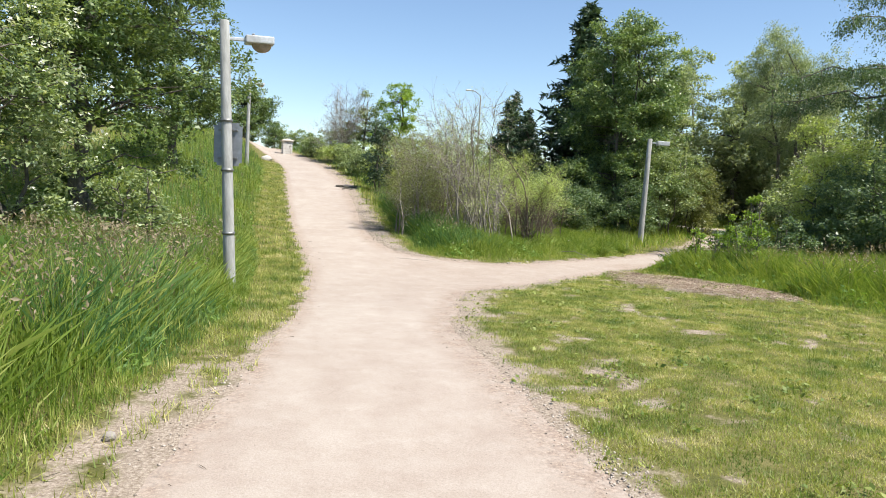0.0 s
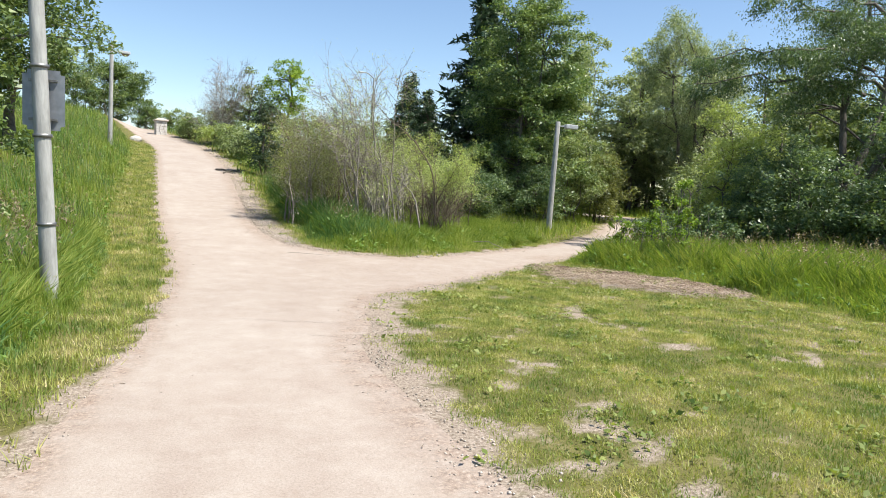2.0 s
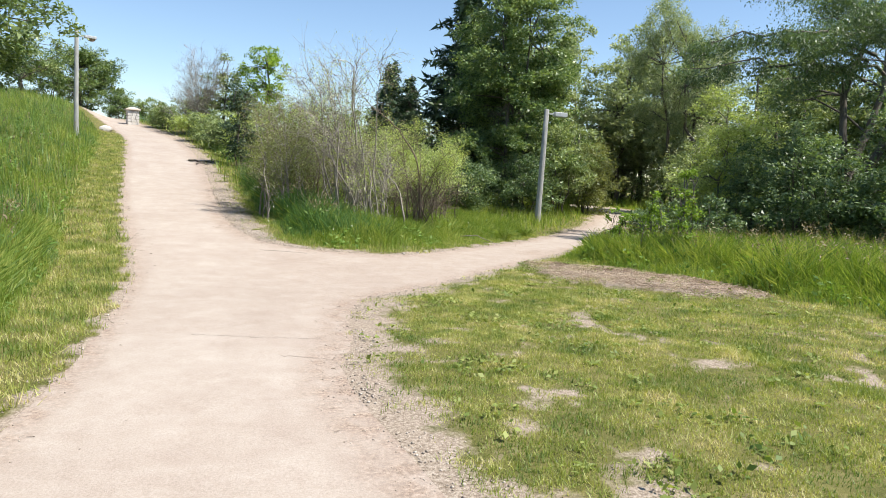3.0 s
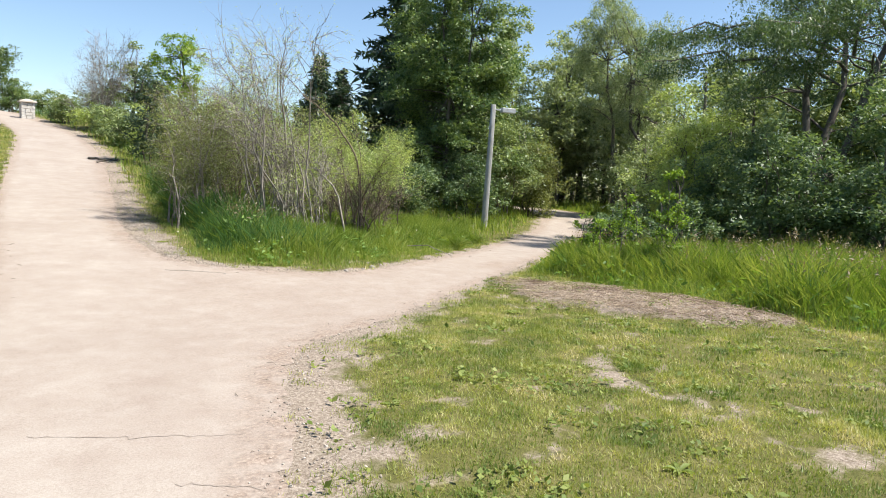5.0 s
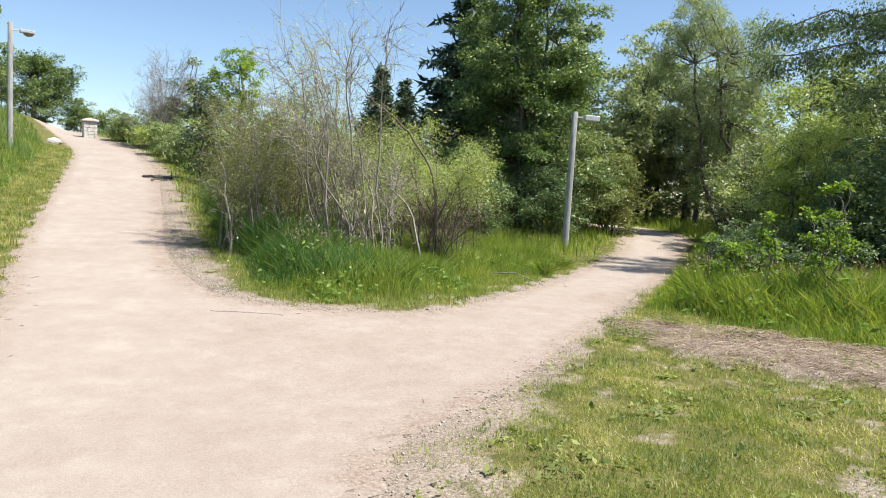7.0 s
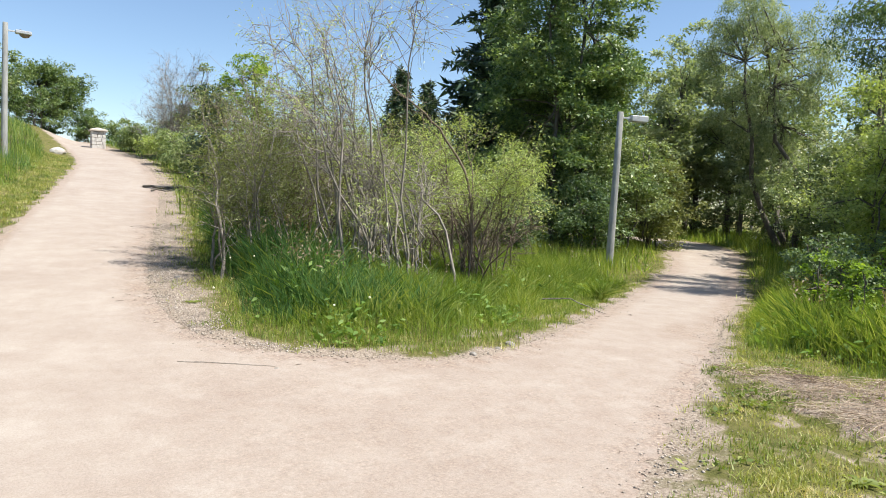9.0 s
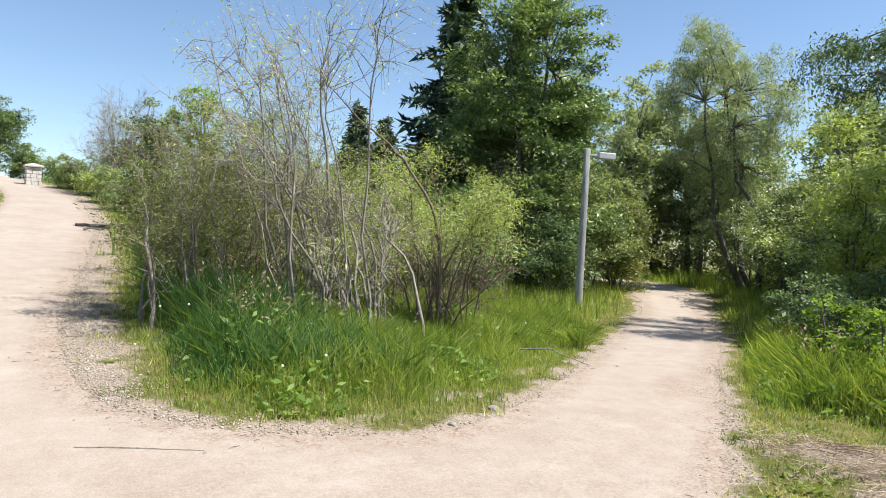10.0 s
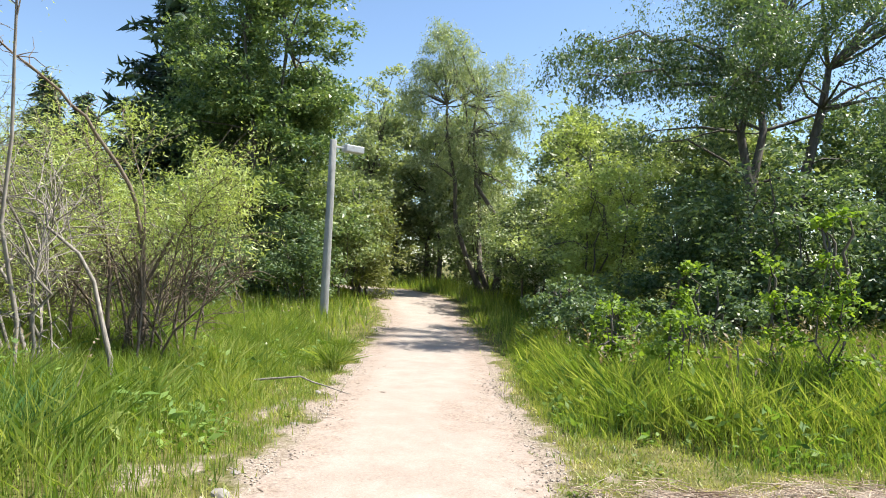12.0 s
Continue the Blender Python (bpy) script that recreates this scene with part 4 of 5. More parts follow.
def build_tall_grass():
    rng = np.random.default_rng(7)
    V, F, off, heads, lush = [], [], 0, [], []
    for n, box, w in ((112000, (-4.5, 0.8, 2.0, 18), 0.0072), (16000, (-9, -3.5, -6, 22), 0.02), (8000, (-5, -0.8, -8, 2.2), 0.018), (36000, (-7, 1.0, 16, 46), 0.018), (140000, (3.0, 13, 15.5, 27), 0.0068), (26000, (9.0, 26, 18, 36), 0.016),
                      (105000, (9.2, 16.5, 7, 20), 0.0066), (16000, (3.4, 16, 26, 48), 0.022), (12000, (9.5, 20, -4, 8), 0.016), (12000, (14, 30, 6, 30), 0.022), (12000, (-9, 3, 44, 66), 0.03), (12000, (20, 34, 30, 45), 0.03)):
        x, y = scatter(rng, n, *box)
        x, y = x + rng.normal(size=n) * 0.45, y + rng.normal(size=n) * 0.45
        d, side = path_distance(x, y)
        h = tall_height(x, y, d, side) * rng.uniform(0.55, 1.25, n)
        k = (h > 0.06) & (d > 0.05)
        x, y, h, side, d = x[k], y[k], h[k], side[k], d[k]
        v, f = blades(rng, x, y, surface(x, y, d) - 0.01, h, w * rng.uniform(0.6, 1.4, len(x)), 0.4, (-0.04, 0.02))
        if w > 0.0155:
            v, f = spikes(v)
        deep = (side == 1) & (x < 5.8 + 0.7 * wobble(x, y, 0.6, 51)) & (y > 17.6) & (rng.random(len(x)) < 0.85) & (d > 0.95 + 0.25 * wobble(x, y, 0.4, 52)) | (side == 0) & (wobble(x, y, 1.1, 53) > -0.1) & (rng.random(len(x)) < 0.6) | (side == 2) & (wobble(x, y, 0.8, 54) > -0.1) & (rng.random(len(x)) < 0.15)
        lush.append(np.repeat(deep, len(f) // len(x)))
        V.append(v)
        F.append(f + off)
        off += len(v)
        s = (h > 0.62) & (rng.random(len(x)) < np.where(side == 0, 0.06, 0.03))
        heads.append(np.stack([x[s], y[s], height(x[s], y[s]), h[s]], -1))
    me = np_mesh("tall_grass", np.concatenate(V), np.concatenate(F), [M_TALL, M_LUSH])
    me.polygons.foreach_set("material_index", np.concatenate(lush).astype(np.int32))
    tagged(new("tall_grass", me), "tall uncut green grass beside the path", "grass", kind="stuff")
    H = np.concatenate(heads)
    T = []
    v, f = blades(rng, H[:, 0], H[:, 1], H[:, 2], H[:, 3] * 1.12, np.full(len(H), 0.005), 0.12)
    tip = v.reshape(-1, 4, 3)[:, 2]
    c = np.repeat(tip, 5, 0) + np.stack([rng.normal(size=len(tip) * 5) * 0.012, rng.normal(size=len(tip) * 5) * 0.012, np.tile(np.linspace(-0.14, 0.0, 5), len(tip))], -1)
    lv, lf = leaves(rng, c, 0.055, 0.35, -0.8)
    tri = np.concatenate([lf[:, [0, 1, 2]], lf[:, [0, 2, 3]]])
    me = np_mesh("seed_heads", np.concatenate([v, lv]), np.concatenate([f, tri + len(v)]), M_SEED)
    tagged(new("seed_heads", me), "pale brown grass seed heads on stalks", "grass", kind="stuff")


def build_lawn():
    rng = np.random.default_rng(8)
    V, F, off = [], [], 0
    for n, box, w, tall in ((330000, (1.9, 6.5, 2.2, 13), 0.0058, 0.034), (160000, (6.0, 11.0, 3, 16), 0.008, 0.042), (30000, (5, 12, -4, 5), 0.012, 0.05), (70000, (-1.6, 1.0, 2.5, 17), 0.008, 0.075),
                            (40000, (-1.2, 1.0, 16, 46), 0.014, 0.09), (60000, (3.0, 13, 15.8, 24), 0.008, 0.08), (22000, (3.2, 6.5, 22, 44), 0.014, 0.1), (26000, (8.5, 27, 14.5, 36), 0.014, 0.09)):
        x, y = scatter(rng, n, *box)
        d, side = path_distance(x, y)
        bare = bare_amount(x, y, d, side)
        k = (d > -0.02) & (rng.random(n) > bare * 0.98 + 0.14 + 0.38 * wobble(x, y, 0.35, 12) + 0.3 * wobble(x, y, 0.11, 14)) & (tall_height(x, y, d, side) < 0.35)
        x, y, d = x[k], y[k], d[k]
        v, f = blades(rng, x, y, surface(x, y, d) - 0.004, tall * rng.uniform(0.4, 1.5, len(x)) * (1 + 0.35 * wobble(x, y, 0.5, 13)), w * rng.uniform(0.7, 1.6, len(x)), 0.8, swirl=False)
        v, f = spikes(v)
        V.append(v)
        F.append(f + off)
        off += len(v)
    me = np_mesh("lawn_grass", np.concatenate(V), np.concatenate(F), M_LAWN)
    tagged(new("lawn_grass", me), "short mown yellowish green lawn grass", "grass", kind="stuff")


def build_straw():
    rng = np.random.default_rng(9)
    x, y = scatter(rng, 21000, 7.0, 11.5, 9.8, 16)
    k = straw_mask(x, y) > rng.uniform(0.15, 0.9, len(x))
    x, y = x[k], y[k]
    z = height(x, y) + 0.05 * straw_mask(x, y) + rng.uniform(0.005, 0.07, len(x))
    a, L = rng.uniform(0, 6.28, len(x)), 0.04 + 0.3 * rng.random(len(x)) ** 2
    parts = []
    for i in range(len(x)):
        e = np.array([math.cos(a[i]), math.sin(a[i]), rng.normal() * 0.12]) * L[i] / 2
        c = np.array([x[i], y[i], z[i]])
        parts.append(tube([c - e, c + (0, 0, 0.012), c + e], np.array((0.0022, 0.0026, 0.0016)) * rng.uniform(0.6, 1.4), 3))
    me = np_mesh("dry_stalks", *join(parts), M_STRAW)
    tagged(new("dry_stalks", me), "heap of dry straw-coloured cut stalks", "straw", kind="stuff")


def pebble_parts(rng, x, y, z, r):
    base = np.array([(1, 0, 0), (0, 1, 0), (-1, 0, 0), (0, -1, 0), (0, 0, 0.7), (0, 0, -0.5)], float)
    tri = np.array([(0, 1, 4), (1, 2, 4), (2, 3, 4), (3, 0, 4), (1, 0, 5), (2, 1, 5), (3, 2, 5), (0, 3, 5)])
    n = len(x)
    a = rng.uniform(0, 6.28, n)
    v = base[None] * (r[:, None, None] * rng.uniform(0.6, 1.25, (n, 6, 1)))
    c, s = np.cos(a)[:, None], np.sin(a)[:, None]
    v = np.stack([v[..., 0] * c - v[..., 1] * s, v[..., 0] * s + v[..., 1] * c, v[..., 2]], -1) + np.stack([x, y, z], -1)[:, None]
    return v.reshape(-1, 3), (np.arange(n)[:, None, None] * 6 + tri[None]).reshape(-1, 3)


def build_gravel():
    rng = np.random.default_rng(10)
    x, y = scatter(rng, 160000, -1.6, 12, 2, 24)
    x2, y2 = scatter(rng, 30000, 2.6, 5, 20, 46)
    x3, y3 = scatter(rng, 36000, 2.7, 4.6, 16.4, 26)
    x, y = np.r_[x, x2, x3], np.r_[y, y2, y3]
    d, side = path_distance(x, y)
    hill = (side == 1) & (x < 5) & (y > 17.6)
    near = np.exp(-((d - np.where(hill, 0.28, 0.08)) / np.where(side == 2, 0.24, np.where(hill, 0.28, 0.18))) ** 2) * np.where(side == 0, 0.3, 0.85)
    near = np.maximum(near, 0.03 * (d < 0.1))
    k = rng.random(len(x)) < near * (0.5 + 0.6 * wobble(x, y, 0.35, 15) + 0.3 * wobble(x, y, 0.12, 16))
    x, y, d = x[k], y[k], d[k]
    r = 0.004 + 0.009 * rng.random(len(x)) ** 3 + 0.005 * (d > 0)
    me = np_mesh("gravel", *pebble_parts(rng, x, y, np.where(d > 0.03, surface(x, y, d), height(x, y) + 0.008) + 0.002, r), M_GRAVEL)
    tagged(new("gravel", me), "loose pale gravel along the path's edges", "gravel", kind="stuff")


def build_forbs():
    """Leafy weeds that stand among the grass."""
    rng = np.random.default_rng(17)
    C = []
    for n, box in ((2600, (-4.5, 0.7, 2.5, 20)), (1900, (3.2, 12.5, 16.2, 23)), (1500, (9.8, 15, 8, 20)), (900, (-3, 0.6, 18, 40))):
        x, y = scatter(rng, n, *box)
        d, side = path_distance(x, y)
        k = (d > 0.3) & (tall_height(x, y, d, side) > 0.12) & (wobble(x, y, 0.7, 31) > -0.1)
        x, y = x[k], y[k]
        h = tall_height(x, y, d[k], side[k]) * rng.uniform(0.4, 1.05, len(x))
        t = np.linspace(0.25, 1, 9)
        c = np.stack([np.repeat(x, 9), np.repeat(y, 9), np.repeat(height(x, y), 9) + (h[:, None] * t[None]).ravel()], -1)
        C.append(c + rng.normal(size=c.shape) * (0.035, 0.035, 0.02))
    me = np_mesh("leafy_weeds", *leaves(rng, np.concatenate(C), 0.085, 0.42, 0.1), M_WEED)
    tagged(new("leafy_weeds", me), "leafy green weeds among tall grass", "weeds", kind="stuff")


def build_meadow():
    """Coarse grass on the rest of the ground about."""
    rng = np.random.default_rng(37)
    x, y = scatter(rng, 62000, -34, 46, -28, 70)
    d, side = path_distance(x, y)
    near = ((x > 1.5) & (x < 11) & (y > 2) & (y < 16)) | ((x > -4.2) & (x < 2) & (y > 2.2) & (y < 46)) | ((x > 3) & (x < 13) & (y > 15) & (y < 27))
    k = (d > 0.5) & ~near
    x, y, d, side = x[k], y[k], d[k], side[k]
    mown = (side == 2) & (x < 10.4) | (side == 0) & (d < 1.2)
    h = np.where(mown, 0.08, 0.45 + 0.15 * wobble(x, y, 2.0, 5)) * rng.uniform(0.6, 1.2, len(x))
    v, f = blades(rng, x, y, surface(x, y, d) - 0.02, h, np.where(mown, 0.03, 0.045) * rng.uniform(0.7, 1.4, len(x)), 0.5)
    v, f = spikes(v)
    tagged(new("meadow_grass", np_mesh("meadow_grass", v, f, M_TALL)), "coarse green meadow grass", "grass", kind="stuff")


build_meadow()


def build_litter():
    """Bits of twig and bark washed along the path's edges."""
    rng = np.random.default_rng(57)
    x, y = scatter(rng, 3600, -1, 12, 3, 26)
    d, side = path_distance(x, y)
    k = (rng.random(len(x)) < np.exp(-((d + 0.12) / 0.22) ** 2) * np.where(side == 1, 0.9, 0.35))
    x, y, d = x[k], y[k], d[k]
    bits = []
    for i in range(len(x)):
        a, L = rng.uniform(0, 6.28), rng.uniform(0.02, 0.09)
        z = float(height(x[i], y[i])) + 0.016
        e = np.array([math.cos(a), math.sin(a), 0]) * L / 2
        c = np.array([x[i], y[i], z])
        bits.append(tube([c - e, c + (rng.normal() * 0.006, rng.normal() * 0.006, 0.004), c + e], (0.002, 0.0028, 0.0014), 3))
    tagged(new("twig_litter", np_mesh("twig_litter", *join(bits), M_TWIG)), "brown twig litter along the path's edge", "litter", kind="stuff")


build_litter()


def build_lawn_weeds():
    """Clover and plantain pressed low into the lawn."""
    rng = np.random.default_rng(27)
    x, y = scatter(rng, 3600, 2.0, 10, 2.5, 16)
    d, side = path_distance(x, y)
    k = (d > 0.12) & (wobble(x, y, 0.4, 41) + 0.5 * wobble(x, y, 0.15, 42) > 0.3)
    x, y = x[k], y[k]
    for cx, cy, r in ((4.66, 10.07, 0.3), (7.38, 11.33, 0.3), (4.71, 11.12, 0.2), (4.45, 10.3, 0.25), (4.9, 9.85, 0.3), (5.84, 11.88, 0.2), (6.3, 10.2, 0.3), (5.2, 9.6, 0.25), (3.6, 8.2, 0.2), (6.6, 9.3, 0.35), (3.0, 5.6, 0.25), (4.4, 6.7, 0.25)):
        x, y = np.r_[x, cx + r * rng.normal(size=16)], np.r_[y, cy + 0.7 * r * rng.normal(size=16)]
    d, side = path_distance(x, y)
    x, y, d = np.repeat(x, 7), np.repeat(y, 7), np.repeat(d, 7)
    c = np.stack([x, y, surface(x, y, d) + 0.012 + 0.035 * rng.random(len(x))], -1) + rng.normal(size=(len(x), 3)) * (0.035, 0.035, 0.004)
    me = np_mesh("lawn_weeds", *leaves(rng, c, 0.036, 0.6, 0.0, 0.7, 0.5), M_CLOVER)
    tagged(new("lawn_weeds", me), "low clover and plantain leaves in the lawn", "weeds", kind="stuff")


build_tall_grass()
build_lawn_weeds()
build_forbs()
build_lawn()
build_straw()
build_gravel()


# ---------------------------------------------------------------- lamps, sign, pillar
def revolve(profile, sides=12):
    return tube([(0, 0, z) for z, r in profile], [r for z, r in profile], sides)


def lamp_head(parent, z, length, turn, style):
    m = pose(0, 0, z, 0, 0, turn)
    bm = box_bm((0.30, 0.055, 0.05), m @ Vector((0.2, 0, 0)), 0.008, m.to_3x3().to_4x4())
    part("arm", bm, M_HEAD, parent)
    head = part("head", box_bm((length, 0.27, 0.12 if style == "bowl" else 0.17), m @ Vector((0.30 + length / 2, 0, 0.0)), 0.025, m.to_3x3().to_4x4(), 3), M_HEAD, parent)
    bm = bmesh.new()
    bmesh.ops.create_uvsphere(bm, u_segments=16, v_segments=8, radius=0.5)
    bmesh.ops.delete(bm, geom=[v for v in bm.verts if v.co.z > 0.02], context="VERTS")
    size = (length * 0.72, 0.23, 0.26 if style == "bowl" else 0.05)
    bmesh.ops.transform(bm, matrix=m @ Matrix.Translation((0.30 + length * 0.58, 0, -0.055)) @ Matrix.Diagonal((*size, 1)), verts=bm.verts)
    part("bowl", bm, M_LENS, head, "tinted lamp bowl", True)
    if style == "bowl":
        part("photocell", box_bm((0.05, 0.05, 0.05), m @ Vector((0.30 + length * 0.3, 0, 0.08)), 0.012), M_BAND, head)


def street_lamp(x, y, label, high, radius, head_turn, lean, style, length=0.5, sides=14, bands=()):
    z = ground_z(x, y) - 0.08
    ob = thing("lamp_post", x, y, z, label, "street lamp", "path lamps")
    ob.matrix_world = pose(x, y, z, lean[1], lean[0], 0)
    prof = [(0, radius * 1.1), (high * 0.3, radius), (high * 0.7, radius * 0.92), (high - 0.02, radius * 0.84), (high, radius * 0.72)]
    V, F = revolve(prof, sides)
    me = np_mesh("post", V, F, M_POST)
    if sides > 6:
        shade_smooth(me)
    part_mesh("post", me, ob)
    bm = bmesh.new()
    bmesh.ops.create_circle(bm, cap_ends=True, segments=sides, radius=radius * 0.72, matrix=Matrix.Translation((0, 0, high)))
    part("post_top", bm, M_POST, ob)
    for b in bands:
        V, F = revolve([(b - 0.02, radius * 0.9), (b - 0.019, radius + 0.012), (b + 0.019, radius + 0.012), (b + 0.02, radius * 0.9)], sides)
        part_mesh("band", np_mesh("band", V, F, M_BAND), ob)
    lamp_head(ob, high - (0.27 if style == "bowl" else 0.16), length, head_turn, style)
    return ob


street_lamp(-0.57, 11.3, "grey weathered lamp post with bowl lamp and steel bands", 4.35, 0.088, 8, (-2.3, 0), "bowl", 0.44, bands=(2.05, 2.82, 1.05))
street_lamp(-1.25, 38.9, "grey lamp post beside the hill path", 4.85, 0.10, 10, (0.6, 0), "bowl", 0.5)
street_lamp(15.2, 25.65, "leaning grey wooden lamp post in long grass", 4.46, 0.13, -14, (1.4, 0), "flat", 0.5, 4)


def far_lamp(x, y):
    ob = thing("street_lamp", x, y, ground_z(x, y) - 0.1, "tall grey street lamp beyond the hill", "street lamp")
    me = np_mesh("post", *revolve([(0, 0.13), (5, 0.1), (12.0 - ground_z(x, y), 0.07)], 10), M_POST)
    part_mesh("post", me, ob)
    h = 12.0 - ground_z(x, y)
    t = np.linspace(0, 1, 7)
    p = np.stack([-1.1 * t, 0.1 * t, h - 0.05 + 0.55 * np.sin(t * 1.7)], -1)
    part_mesh("arm", np_mesh("arm", *tube(p, np.full(7, 0.045), 8), M_POST), ob)
    part("head", box_bm((0.62, 0.25, 0.14), (-1.35, 0.13, h + 0.48), 0.05), M_HEAD, ob)


far_lamp(21.9, 71.7)


def sign():
    ob = thing("sign", -0.66, 11.44, ground_z(-0.66, 11.44) + 2.04, "plain grey back of a metal sign on the post", "sign", turn=-10)
    bm = box_bm((0.44, 0.006, 0.68), (0, 0.012, 0.34), 0.0)
    side = [e for e in bm.edges if abs(e.verts[0].co.y - e.verts[1].co.y) > 0.003]
    bmesh.ops.bevel(bm, geom=side, offset=0.05, segments=5, affect="EDGES")
    part("plate", bm, M_SIGN, ob)
    for z in (0.12, 0.56):
        part("bracket", box_bm((0.3, 0.03, 0.03), (0, -0.006, z), 0.004), M_BAND, ob)


sign()


def pillar(x, y):
    ob = thing("stone_pillar", x, y, ground_z(x, y) - 0.33, "short pale stone gate pillar with capstone", "pillar", turn=8)
    part("core", box_bm((0.62, 0.62, 1.28), (0, 0, 0.64)), M_GRAVEL, ob)
    rng = random.Random(3)
    z = 0.0
    while z < 1.2:
        h = rng.choice((0.14, 0.18, 0.22))
        h = min(h, 1.28 - z)
        for face in range(4):
            a = -0.36
            while a < 0.3:
                w = min(rng.uniform(0.2, 0.4), 0.36 - a)
                m = pose(0, 0, 0, 0, 0, face * 90)
                part("stone", box_bm((w - 0.02, 0.07 + rng.uniform(0, 0.03), h - 0.02), m @ Vector((a + w / 2, -0.33, z + h / 2)), 0.012, m, 1), M_STONE, ob)
                a += w
        z += h
    part("capstone", box_bm((0.92, 0.92, 0.10), (0, 0, 1.33), 0.02), M_CAP, ob)
    bm = bmesh.new()
    bmesh.ops.create_cone(bm, cap_ends=True, segments=4, radius1=0.58, radius2=0.1, depth=0.12, matrix=Matrix.Translation((0, 0, 1.44)) @ Matrix.Rotation(math.pi / 4, 4, "Z"))
    part("cap_ridge", bm, M_CAP, ob)


pillar(1.22, 54.7)


# ---------------------------------------------------------------- small things on the ground
def rosette(x, y, r, n, label, seed, up=0.5, name="weed"):
    """A broad-leaved weed: a ring of lance-shaped leaves."""
    rng = np.random.default_rng(seed)
    ob = thing(name, x, y, ground_z(x, y), label, "weed", "weeds")
    for i in range(n):
        a = 6.28 * i / n + rng.normal() * 0.3
        L, t = r * rng.uniform(0.7, 1.2), np.linspace(0, 1, 5)
        d, s = np.array([math.cos(a), math.sin(a), 0]), np.array([-math.sin(a), math.cos(a), 0])
        c = d[None] * (L * t)[:, None] + np.array([0, 0, 1])[None] * (L * up * (1.6 * t - 1.3 * t ** 2))[:, None]
        w = (L * 0.16 * np.sin(np.pi * (0.12 + 0.85 * t)))[:, None]
        V = np.concatenate([c - s * w + (0, 0, 0.01), c, c + s * w + (0, 0, 0.01)])
        F = [(k, k + 1, k + 6, k + 5) for k in range(4)] + [(k + 5, k + 6, k + 11, k + 10) for k in range(4)]
        me = np_mesh("leaf", V, F, M_CLOVER)
        shade_smooth(me)
        part_mesh("leaf", me, ob)
    return ob


rw = np.random.default_rng(44)
made = 0
while made < 38:
    x, y = (rw.uniform(2.2, 9.5), rw.uniform(3.5, 14.5)) if made < 26 else (rw.uniform(3.4, 9.5), rw.uniform(16.2, 20.5)) if made < 38 else (rw.uniform(-1.2, 0.6), rw.uniform(4, 14))
    d, side = path_distance([x], [y])
    if (0.7 if made < 26 else 0.25) < d[0] < (9 if made < 26 else 1.0) and straw_mask(np.array([x]), np.array([y]))[0] < 0.2:
        rosette(x, y, rw.uniform(0.05, 0.11), int(rw.integers(6, 10)), "low broad-leaved green weed in grass", 300 + made, rw.uniform(0.3, 0.8))
        made += 1
for x, y, r in ((6.35, 17.75, 0.27), (4.9, 17.4, 0.2)):
    rosette(x, y, r, 7, "dock plant with long green leaves", 900 + int(x * 10), 1.7, "dock_plant")


def grass_tuft(x, y, h, n, seed):
    rng = np.random.default_rng(seed)
    a, r = rng.uniform(0, 6.28, n), np.abs(rng.normal(size=n)) * 0.09
    ob_x, ob_y = np.cos(a) * r, np.sin(a) * r
    ob = tagged(new("grass_tuft", np_mesh("grass_tuft", *blades(rng, ob_x, ob_y, np.full(n, -0.02), h * rng.uniform(0.6, 1.1, n), np.full(n, 0.008), 0.6), M_TALL)), "dense rounded tuft of green grass", "grass tuft", "grass tufts")
    ob.matrix_world = pose(x, y, ground_z(x, y))


for i, (x, y, h) in enumerate([(10.6, 20.15, 0.5), (10.9, 16.1, 0.55), (12.2, 21.7, 0.4), (10.3, 15.75, 0.4)]):
    grass_tuft(x, y, h, 260, 500 + i)


def rock(x, y, r, seed, label="pale angular stone at the path's edge", material=None):
    rng = np.random.default_rng(seed)
    bm = bmesh.new()
    bmesh.ops.create_icosphere(bm, subdivisions=2, radius=1)
    f = rng.uniform(0.6, 1.0, 3) * (1, 1, 0.62)
    for v in bm.verts:
        k = 1 + 0.22 * noise.noise(v.co * 1.6 + Vector((seed, 0, 0)))
        v.co = Vector([c * k * r * float(f[i]) for i, c in enumerate(v.co)])
    me = bpy.data.meshes.new("stone")
    bm.to_mesh(me)
    bm.free()
    me.materials.append(material or M_ROCK)
    ob = tagged(new("stone", me), label, "stone", "edge stones")
    ob.matrix_world = pose(x, y, ground_z(x, y) + r * 0.15, 0, 0, float(rng.uniform(0, 360)))


for i, (x, y, r) in enumerate([(5.95, 16.3, 0.06), (6.35, 16.5, 0.05), (6.6, 16.66, 0.07), (6.9, 16.95, 0.05), (5.5, 16.4, 0.04), (9.3, 18.95, 0.06), (8.1, 17.85, 0.04), (3.9, 16.15, 0.03), (8.05, 14.75, 0.06), (8.3, 15.0, 0.05),
                               (7.4, 14.45, 0.04), (-0.85, 5.2, 0.04), (-0.95, 4.6, 0.06), (3.35, 20.4, 0.05), (3.45, 19.2, 0.04), (3.4, 20.9, 0.04), (3.45, 22.2, 0.05)]):
    rock(x, y, r, 600 + i)
rock(-0.25, 47.5, 0.42, 640, "large white boulder in grass by the hill path", M_STONE)


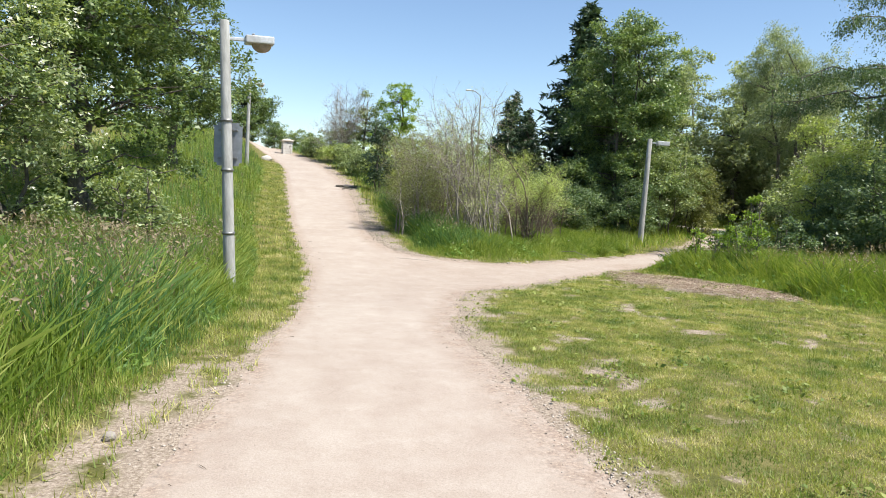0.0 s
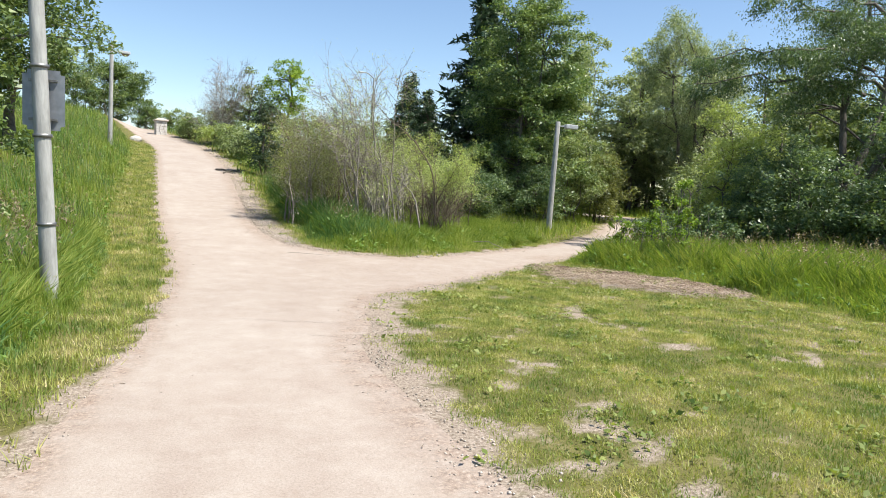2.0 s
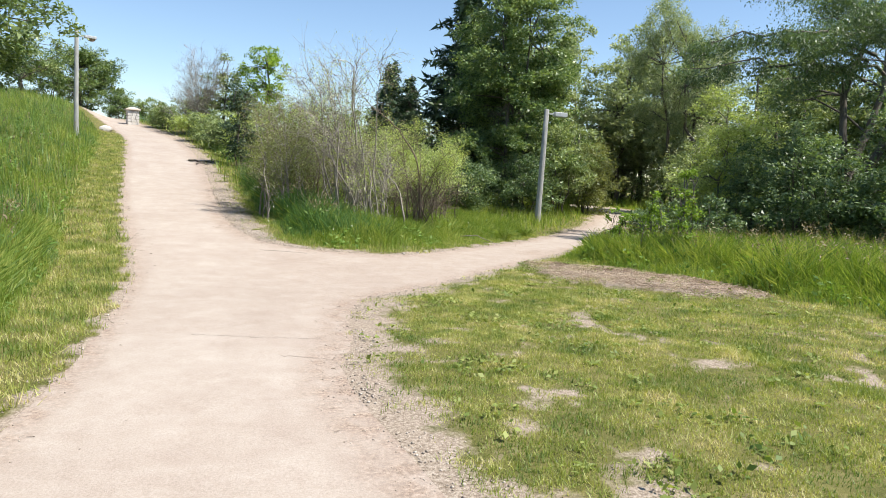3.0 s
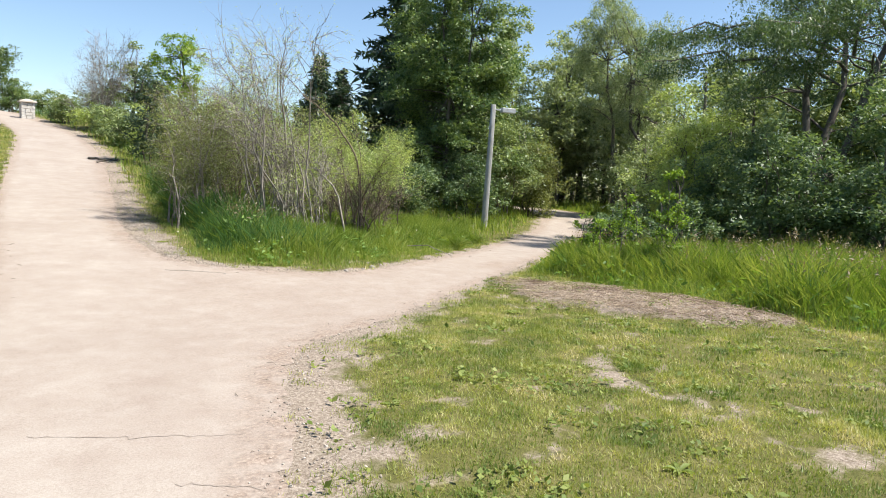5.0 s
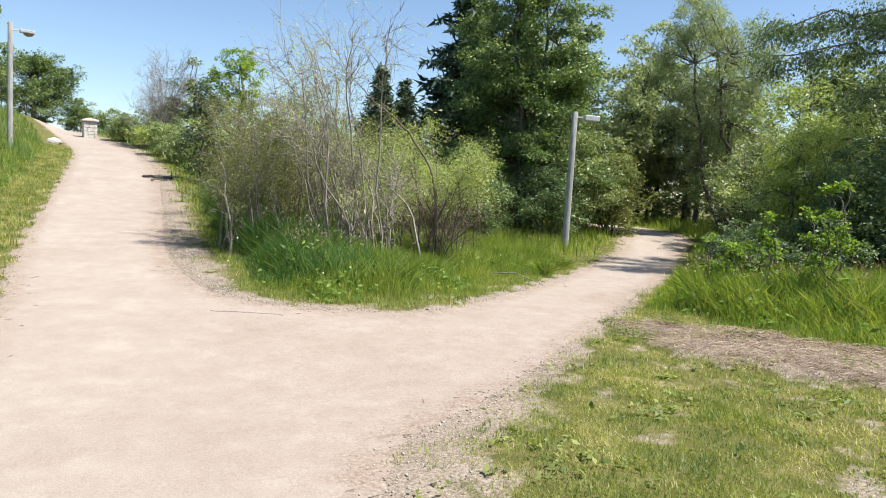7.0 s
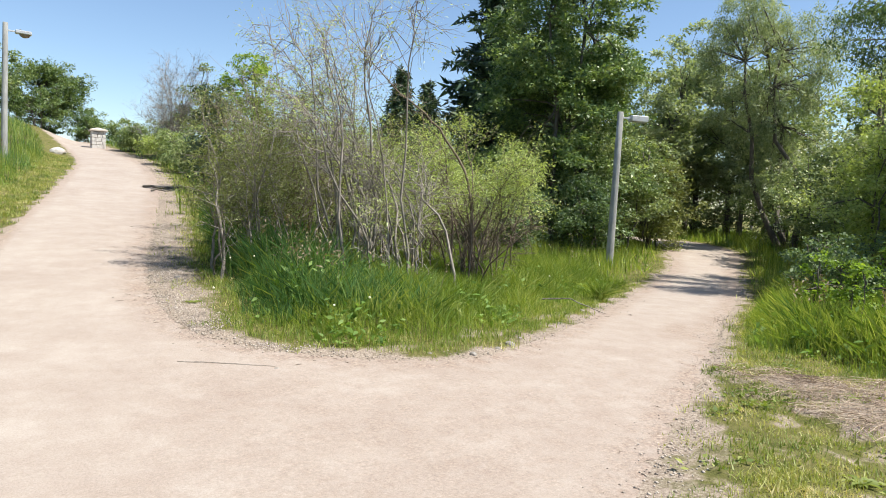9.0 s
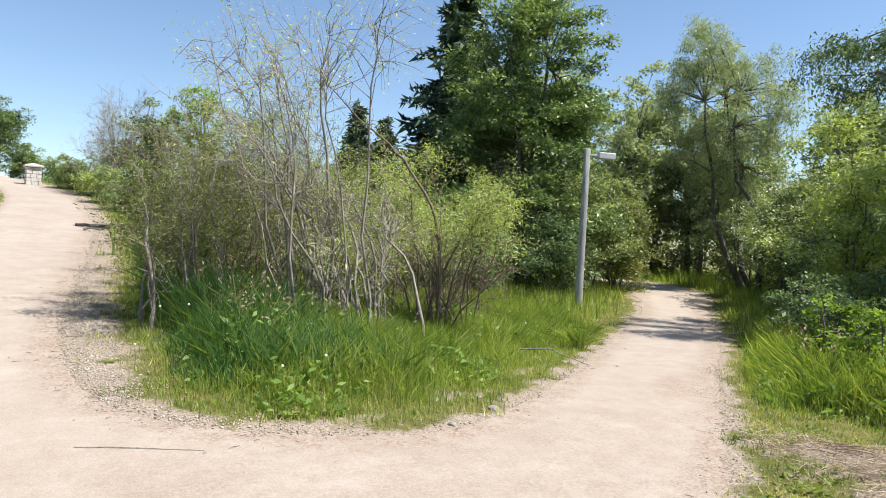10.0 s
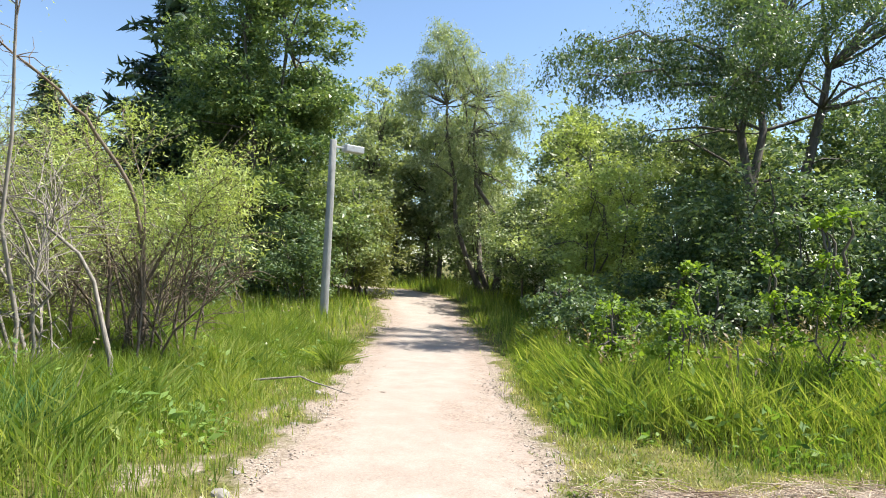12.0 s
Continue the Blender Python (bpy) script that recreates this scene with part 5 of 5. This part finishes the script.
def stick(pts, r, label, material, seed, name="fallen_branch"):
    rng = np.random.default_rng(seed)
    p = np.array([(x, y, ground_z(x, y) + z) for x, y, z in pts])
    c = p[0].copy()
    q = np.concatenate([np.linspace(p[i], p[i + 1], 4, endpoint=False) for i in range(len(p) - 1)] + [p[-1:]]) - c
    q[1:-1] += rng.normal(size=(len(q) - 2, 3)) * r * 0.7
    me = np_mesh(name, *tube(q, np.linspace(r, r * 0.45, len(q)), 6), material)
    shade_smooth(me)
    ob = tagged(new(name, me), label, "branch")
    ob.matrix_world = Matrix.Translation(c)


stick([(8.75, 19.35, 0.12), (9.05, 18.95, 0.2), (9.5, 18.65, 0.03)], 0.014, "bare grey fallen branch in the grass", M_DEADWOOD, 1)
stick([(3.1, 16.5, 0.02), (3.5, 16.36, 0.02), (3.9, 16.2, 0.015)], 0.0045, "thin dry twig lying on the path", M_DEADWOOD, 2)
stick([(3.2, 34.2, 0.05), (3.9, 33.9, 0.09), (4.5, 34.1, 0.12)], 0.05, "dark fallen branch at the path's edge", M_BARK, 3)
stick([(3.4, 33.0, 0.05), (4.0, 33.3, 0.08)], 0.035, "dark fallen branch at the path's edge", M_BARK, 4)
stick([(11.0, 15.0, 0.3), (11.05, 15.02, 0.75), (11.1, 15.0, 1.0)], 0.012, "dry pale upright stalk in grass", M_DEADWOOD, 5, "dry_stalk")


def dandelions():
    rng = np.random.default_rng(12)
    n = 0
    while n < 9:
        x, y = rng.uniform(3.6, 9.5), rng.uniform(16.6, 20)
        d, side = path_distance([x], [y])
        if not (0.3 < d[0] < 1.8 and side[0] == 1):
            continue
        n += 1
        h = rng.uniform(0.25, 0.5)
        ob = thing("dandelion", x, y, ground_z(x, y), "white dandelion clock on a stalk", "flower", "dandelions")
        part_mesh("stalk", np_mesh("stalk", *tube([(0, 0, -0.02), (0.01, 0, h * 0.5), (0, 0.01, h)], (0.004, 0.003, 0.003), 4), M_WEED), ob)
        bm = bmesh.new()
        bmesh.ops.create_icosphere(bm, subdivisions=1, radius=0.015, matrix=Matrix.Translation((0, 0.01, h)))
        part("seed_ball", bm, M_BLOSSOM, ob, "fluffy white seed ball")


dandelions()


def crack(pts, seed):
    """A hairline crack across the path."""
    rng = np.random.default_rng(seed)
    p = np.concatenate([np.linspace(pts[i], pts[i + 1], 12, endpoint=False) for i in range(len(pts) - 1)] + [np.array(pts[-1:])])
    p = p + rng.normal(size=p.shape) * 0.012
    d, _ = path_distance(p[:, 0], p[:, 1])
    z = height(p[:, 0], p[:, 1]) + 0.012 * np.clip(-d, 0, 0.8) + 0.0085
    t = unit(np.gradient(p, axis=0))
    s = np.stack([-t[:, 1], t[:, 0]], -1) * (0.002 + 0.003 * rng.random(len(p)))[:, None]
    V = np.concatenate([np.c_[p - s, z], np.c_[p + s, z]])
    n = len(p)
    ob = new("crack", np_mesh("crack", V, [(k, k + 1, n + k + 1, n + k) for k in range(n - 1)], M_CRACK))
    ob.parent = path


M_CRACK = plain_mat("crack_dirt", (0.2, 0.165, 0.135), (0.3, 0.25, 0.21), 40, 0.95)
crack([(1.35, 10.2), (1.9, 9.95), (2.5, 9.75)], 1)
crack([(2.0, 9.2), (2.35, 9.0), (2.45, 8.4), (2.2, 7.6)], 2)
